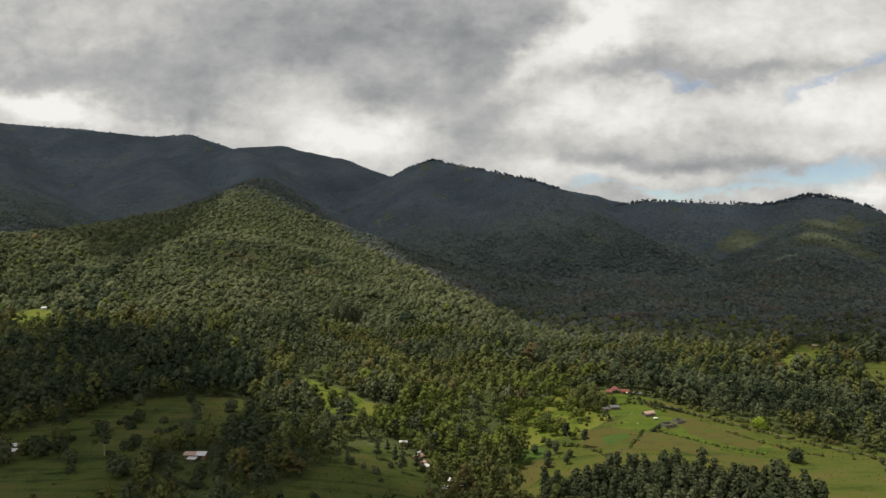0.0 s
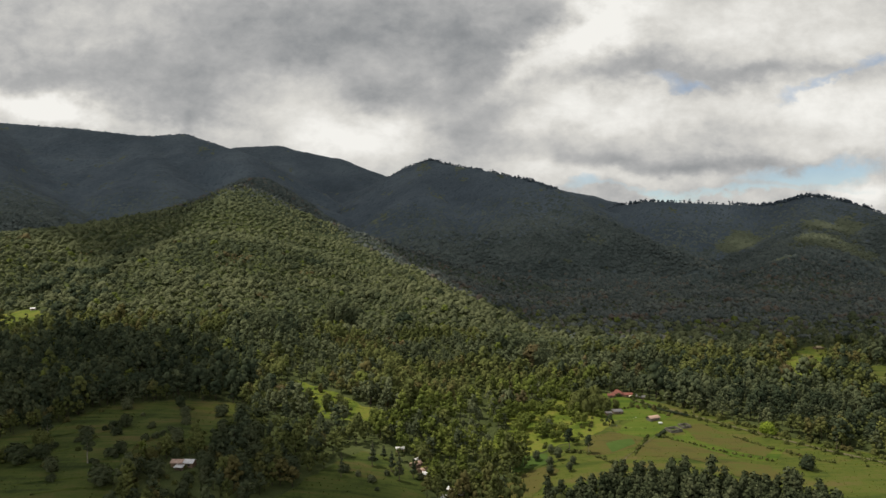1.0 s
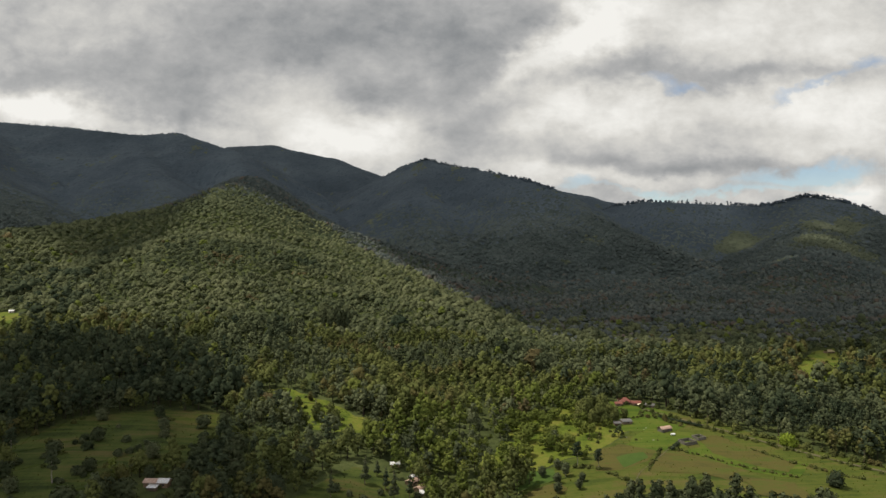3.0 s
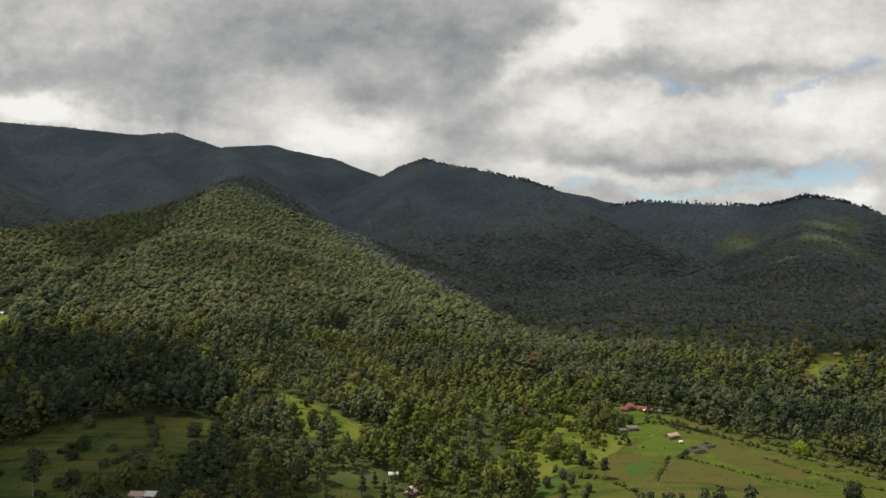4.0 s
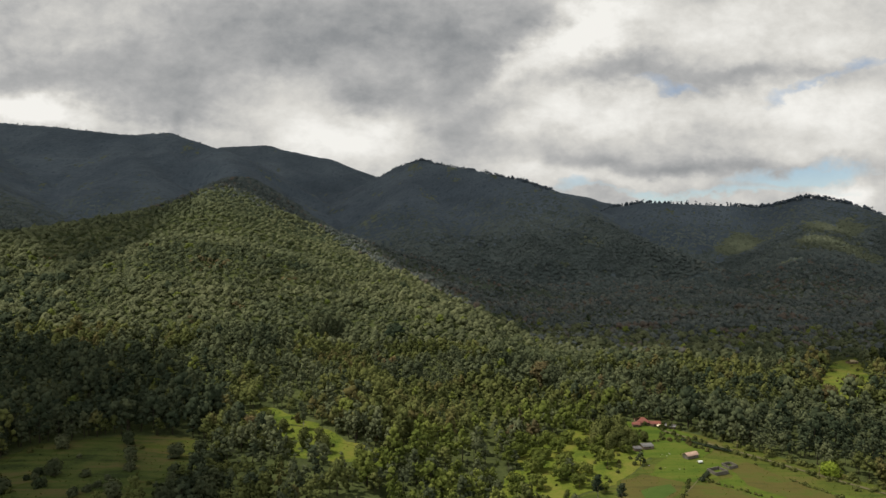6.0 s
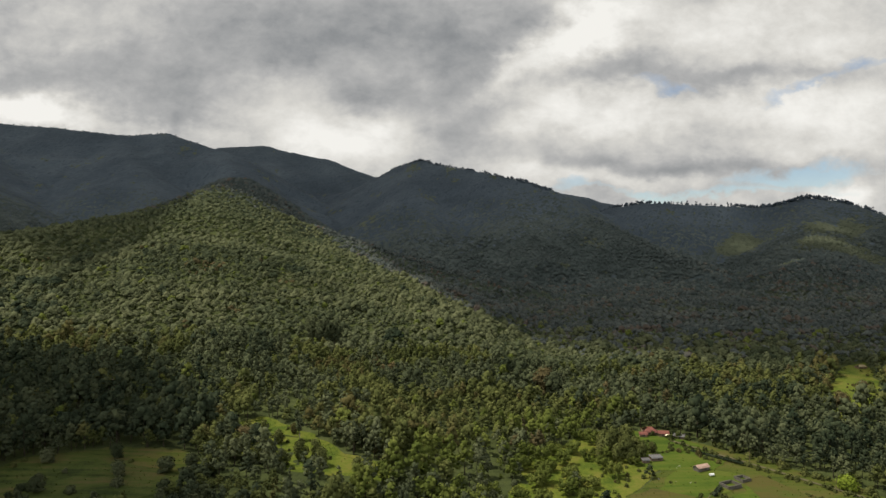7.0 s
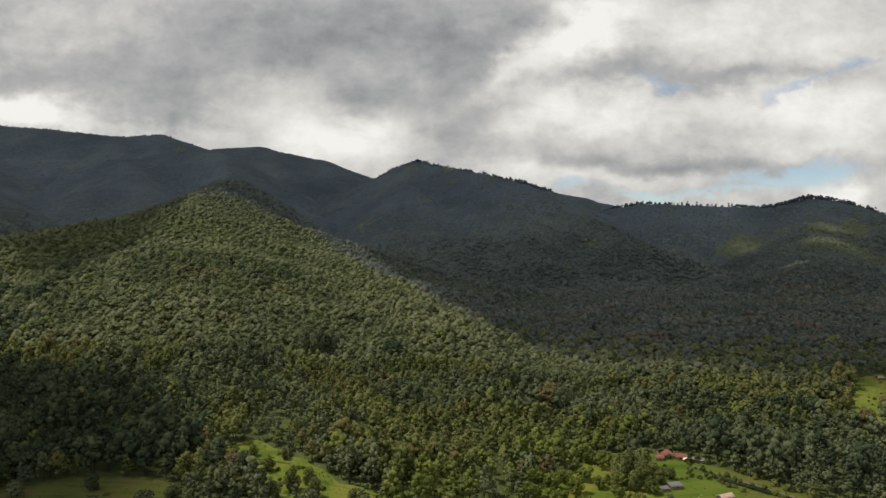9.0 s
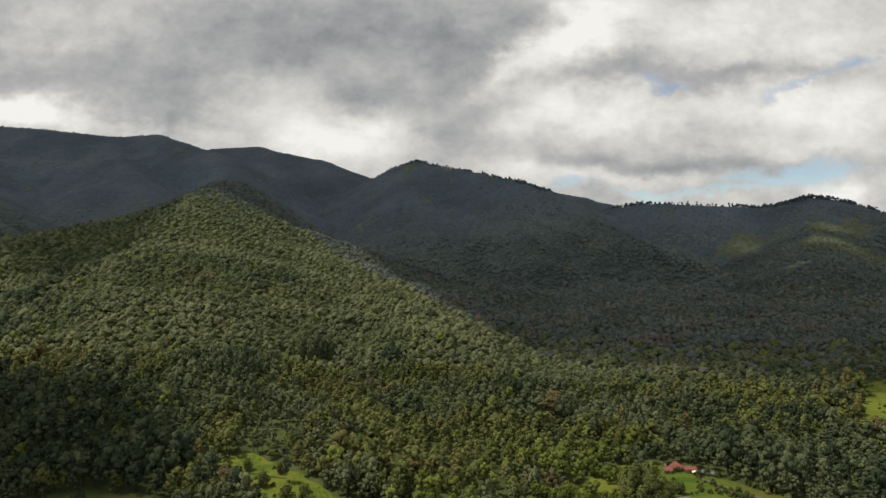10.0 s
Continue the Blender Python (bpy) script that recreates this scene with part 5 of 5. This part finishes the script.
# homestead with the red roofs
house("red_roofed_house", "house with faded red sheet hip roof at the wood's edge", on_ground(138, 507, -10), 10.0, 8.0, 2.1, 2.6, MUD, RED_TIN, "hip", "faded red ribbed sheet", "homestead", 3)
house("red_roofed_house", "low wing with orange-red sheet gable roof", on_ground(145, 502, -10), 6.0, 5.0, 2.0, 1.5, MUD, RED_TIN, "gable", "orange-red ribbed sheet", "homestead", 2)
house("red_roofed_house", "small outhouse with dull red roof under trees", on_ground(132, 502.5, -10), 4.5, 3.8, 1.9, 1.1, MUD, RED_TIN, "gable", "", "homestead", 1)
house("shelter", "low open shelter with dark grey tin roof", on_ground(153, 496, -30), 6.0, 3.4, 2.0, 0.6, WOOD, GREY_TIN, "shed", "", "", 1, "shed")


def tarpaulin(m):
    gx, gy = np.meshgrid(np.linspace(-1.6, 1.6, 9), np.linspace(-1.1, 1.1, 7))
    gz = 1.5 + 0.35 * np.cos(gx * 1.6) + 0.12 * np.sin(gy * 3 + gx)
    k = np.arange(6)[:, None] * 9 + np.arange(8)[None, :]
    quads = np.stack([k, k + 1, k + 10, k + 9], -1).reshape(-1, 4)
    top = thing("canopy", m, "small cream tarpaulin canopy on wooden posts", "canopy")
    part("cloth", quads_mesh("cloth", np.stack([gx.ravel(), gy.ravel(), gz.ravel()], -1), NONE, quads, CLOTH), top)
    for x in (-1.5, 1.5):
        for y in (-1.0, 1.0):
            part("post", box_mesh("post", (0.09, 0.09, 1.75), WOOD, (0, 0, 0.75), 0.01), top, m=pose(x, y, 0))


tarpaulin(on_ground(146.5, 497, -14, 1.3))

# farm sheds, pens and the small things of the yard
house("farm_shed", "long stone shed with striped rusty tin roof", on_ground(146, 447, 24), 8.0, 4.2, 2.2, 1.3, STONE, RUSTY_TIN, "gable", "rusty and pale striped sheet", "", 1, "shed")
house("farm_shed", "low dark shed with grey tin roof under trees", on_ground(126, 463, 8), 6.5, 4.0, 2.1, 0.7, WOOD, GREY_TIN, "shed", "", "", 1, "shed")
house("farm_shed", "small dark lean-to beside garden trees", on_ground(119, 460, 8), 4.0, 3.0, 1.9, 0.5, WOOD, GREY_TIN, "shed", "", "", 1, "shed")


def stone_pen(label, m, length, width, height):
    """Four dry-stone walls, each laid of separate stones in courses."""
    top = thing("stone_pen", m, label, "pen")
    rng = np.random.default_rng(int(length * 10))
    base = box_mesh("stone", (1, 1, 1), STONE, bevel=0.12)
    for x, y, turn, run in ((0, -width / 2, 0, length), (0, width / 2, 0, length), (-length / 2, 0, 90, width - 0.5), (length / 2, 0, 90, width - 0.5)):
        wall = part("wall", wall_mesh("wall", run, height - 0.15, STONE, 0, 0.34), top, m=pose(x, y, 0, 0, 0, turn))
        for row in range(3):
            along = -run / 2
            while along < run / 2 - 0.4:
                w = rng.uniform(0.7, 1.3)
                stone = part("stone", base, wall)
                stone.matrix_local = Matrix.LocRotScale((along + w / 2, rng.uniform(-0.04, 0.04), (row + 0.5) * height / 3), Euler((0, 0, rng.uniform(-0.05, 0.05))), (w * 0.95, 0.46, height / 3 * 0.96))
                along += w
    return top


stone_pen("roofless pen of grey dry-stone walls", on_ground(152, 425, 22), 8.5, 6.5, 2.1)
stone_pen("smaller grey stone pen against the field crest", on_ground(162.5, 433, 22), 6.0, 5.5, 1.9)


def hedge(label, x0, y0, x1, y1, height, width):
    """A clipped dark hedge: one long leafy body."""
    rng = np.random.default_rng(7)
    run = math.hypot(x1 - x0, y1 - y0)
    spots = [(s, rng.normal(0, 0.15), height * 0.5, height * 0.55) for s in np.arange(-run / 2, run / 2 + 0.1, width * 0.45)]
    v, t, q, nv = crown(rng, spots, int(run * 34), 0.26, 0.9, 0.1)
    ob = new("hedge", quads_mesh("hedge", v, t, q, LEAF_DARK, nv))
    ob.matrix_world = on_ground((x0 + x1) / 2, (y0 + y1) / 2, math.degrees(math.atan2(y1 - y0, x1 - x0)))
    tagged(ob, label, "hedge")


hedge("thick dark green hedge beside a stone pen", 138, 413, 146, 423, 2.2, 1.8)
hedge("clipped green hedge along the farm track", 152, 474, 172, 452, 1.8, 1.6)


def trough(m):
    top = thing("water_tank", m, "white rectangular water tank on short legs", "tank")
    part("tank", box_mesh("tank", (2.6, 1.3, 0.75), WHITE, (0, 0, 1.25), 0.08), top)
    part("lid", box_mesh("lid", (2.75, 1.45, 0.08), WHITE, (0, 0, 1.67), 0.02), top)
    for x in (-1.1, 1.1):
        for y in (-0.5, 0.5):
            part("leg", box_mesh("leg", (0.12, 0.12, 0.95), WOOD, (0, 0, 0.45), 0.01), top, m=pose(x, y, 0))


trough(on_ground(148, 438, 10))


def boulder(seed, m):
    rng = np.random.default_rng(seed)
    bm = bmesh.new()
    bmesh.ops.create_icosphere(bm, subdivisions=2, radius=0.6)
    for v in bm.verts:
        v.co *= rng.uniform(0.82, 1.12)
        v.co.z = v.co.z * 0.65 + 0.2
    data = bpy.data.meshes.new("boulder")
    bm.to_mesh(data)
    bm.free()
    data.materials.append(PALE_STONE)
    ob = new("boulder", data)
    ob.matrix_world = m
    tagged(ob, "pale grey boulder lying in the farm yard", "boulder", "yard boulders")


for k, (x, y) in enumerate(((131, 452), (133.5, 450.5), (136, 453), (129, 448.5), (126, 432), (133, 430), (137, 447), (118, 436))):
    boulder(k, on_ground(x, y, 40 * k, 0.6 + 0.12 * (k % 3), 0.05))

# huts of the shaded pasture
house("tin_roofed_house", "farmhouse with half rusty, half pale tin roof", on_ground(-135.5, 338, -4), 5.6, 4.6, 2.3, 1.3, MUD, RUSTY_TIN, "gable", "rusty sheet", "pasture huts", 1)
house("tin_roofed_house", "newer end of farmhouse with pale tin roof", on_ground(-129.8, 338.4, -4), 5.0, 4.6, 2.5, 1.3, MUD, PALE_TIN, "gable", "pale grey sheet", "pasture huts", 1)
house("lean_to", "low lean-to with white tin roof before farmhouse", on_ground(-133, 333.2, -4), 3.8, 2.2, 1.7, 0.5, WOOD, PALE_TIN, "shed", "", "pasture huts", 1, "shed")
house("tin_roofed_house", "small mud hut with pale tin roof", on_ground(-239, 354, 20), 5.0, 4.0, 2.2, 1.1, MUD, PALE_TIN, "gable", "", "pasture huts", 1)
house("tin_roofed_house", "mud hut with white tin roof among trees", on_ground(-237, 345.5, 4), 5.6, 3.8, 2.2, 1.0, MUD, PALE_TIN, "gable", "", "pasture huts", 1)
house("tin_roofed_house", "little store with white tin roof", on_ground(-228, 355, 30), 3.0, 2.6, 2.0, 0.8, MUD, PALE_TIN, "gable", "", "pasture huts", 1)

# cluster of huts in the gully
for x, y, turn, size, roof, label in (
        (-24.5, 387, 10, 4.4, PALE_TIN, "small hut with white tin roof between trees"), (-14, 374, 55, 4.2, PALE_TIN, "hut with pale tin roof at a gully"),
        (-14.5, 368, 50, 6.0, RUSTY_TIN, "longer hut with rusty brown roof at a gully"), (-10, 362, 55, 5.5, RUSTY_TIN, "hut with weathered brown tin roof"),
        (-7.5, 357, -8, 5.0, PALE_TIN, "hut with whitish tin roof by a footpath"), (6.5, 342, -25, 5.6, PALE_TIN, "hut with bright tin roof half under trees"),
        (9, 337, -25, 4.2, GREY_TIN, "dark roofed store under trees"), (2.5, 331, -15, 4.2, PALE_TIN, "tiny hut with pale tin roof")):
    house("gully_hut", label, on_ground(x, y, turn), size, size * 0.68, 2.1, 1.0, MUD, roof, "gable", "", "gully huts", 1)

# houses out in the forest
house("thatched_house", "long hut with pale thatched roof in a clearing", on_ground(410, 697, 6), 9.5, 5.0, 2.1, 1.8, MUD, THATCH, "hip", "pale dry thatch", "", 2)
house("tin_roofed_house", "white-roofed house high on a green slope", on_ground(-466, 738, 10), 4.6, 3.8, 2.3, 1.1, PLASTER, PALE_TIN, "gable", "", "", 2)
house("red_roofed_house", "house with pinkish roof deep in dark wood", on_ground(-256, 604, 10), 12, 6.0, 6.5, 2.2, PLASTER, RUSTY_TIN, "gable", "", "", 3)


def bank(label, line, height=0.55, width=1.6):
    """A low grassy terrace bank across a pasture."""
    pts = []
    for (x0, y0), (x1, y1) in zip(line, line[1:]):
        count = max(2, int(math.hypot(x1 - x0, y1 - y0) / 1.5))
        pts += [(x0 + (x1 - x0) * k / count, y0 + (y1 - y0) * k / count) for k in range(count)]
    pts = np.array(pts + [line[-1]], float)
    pts = pts + 0.8 * np.stack([fbm(pts[:, 0], pts[:, 1], 9, 2, 3), fbm(pts[:, 0], pts[:, 1], 9, 2, 8)], -1)
    tang = np.gradient(pts, axis=0)
    side = np.stack([-tang[:, 1], tang[:, 0]], -1) / np.hypot(tang[:, 0], tang[:, 1])[:, None]
    rows = []
    for off, up in ((-0.5, 0.2), (-0.2, 0.9), (0.15, 1.0), (0.5, 0.2)):
        q = pts + side * off * width
        rows.append(np.column_stack([q, ground_height(q[:, 0], q[:, 1]) + 0.1 + up * height * (1 + 0.5 * fbm(q[:, 0], q[:, 1], 3, 2, 4))]))
    m = len(pts)
    k = np.arange(m - 1)
    quads = np.concatenate([np.stack([r * m + k, r * m + k + 1, (r + 1) * m + k + 1, (r + 1) * m + k], -1) for r in range(3)])
    tagged(new("terrace_bank", quads_mesh("terrace_bank", np.concatenate(rows), NONE, quads, SHADY)), label, "bank", kind="structure")


for line in ([(-203, 311), (-190, 315), (-174, 320)], [(-187, 301), (-166, 308)], [(-190, 287), (-160, 292), (-140, 296)], [(-210, 354), (-196, 369)], [(-158, 380), (-138, 398)],
             [(-207, 380), (-195, 394)], [(-240, 372), (-222, 386), (-205, 402)], [(-178, 360), (-165, 374), (-150, 386)], [(-168, 330), (-150, 340)]):
    bank("low dark overgrown terrace bank in pasture", line)
bank("overgrown field edge along a crop strip", [(30, 362), (48, 372), (68, 378)], 0.5, 1.2)
bank("overgrown ledge across a green glade", [(-126, 500), (-105, 494), (-88, 488)], 0.5, 1.3)


def pole(m):
    top = thing("wooden_pole", m, "grey wooden utility pole beside a track", "pole", "track poles")
    rng = np.random.default_rng(3)
    v, q = trunk(rng, 8.5, 0.14, 0.0, 7, 3)
    part("post", quads_mesh("post", v, NONE, q, WOOD), top)
    part("crossarm", box_mesh("crossarm", (1.6, 0.1, 0.12), WOOD, (0, 0, 8.0), 0.01), top)


for x, y in ((176, 452), (206, 421), (236, 388)):
    pole(on_ground(x, y, 40))
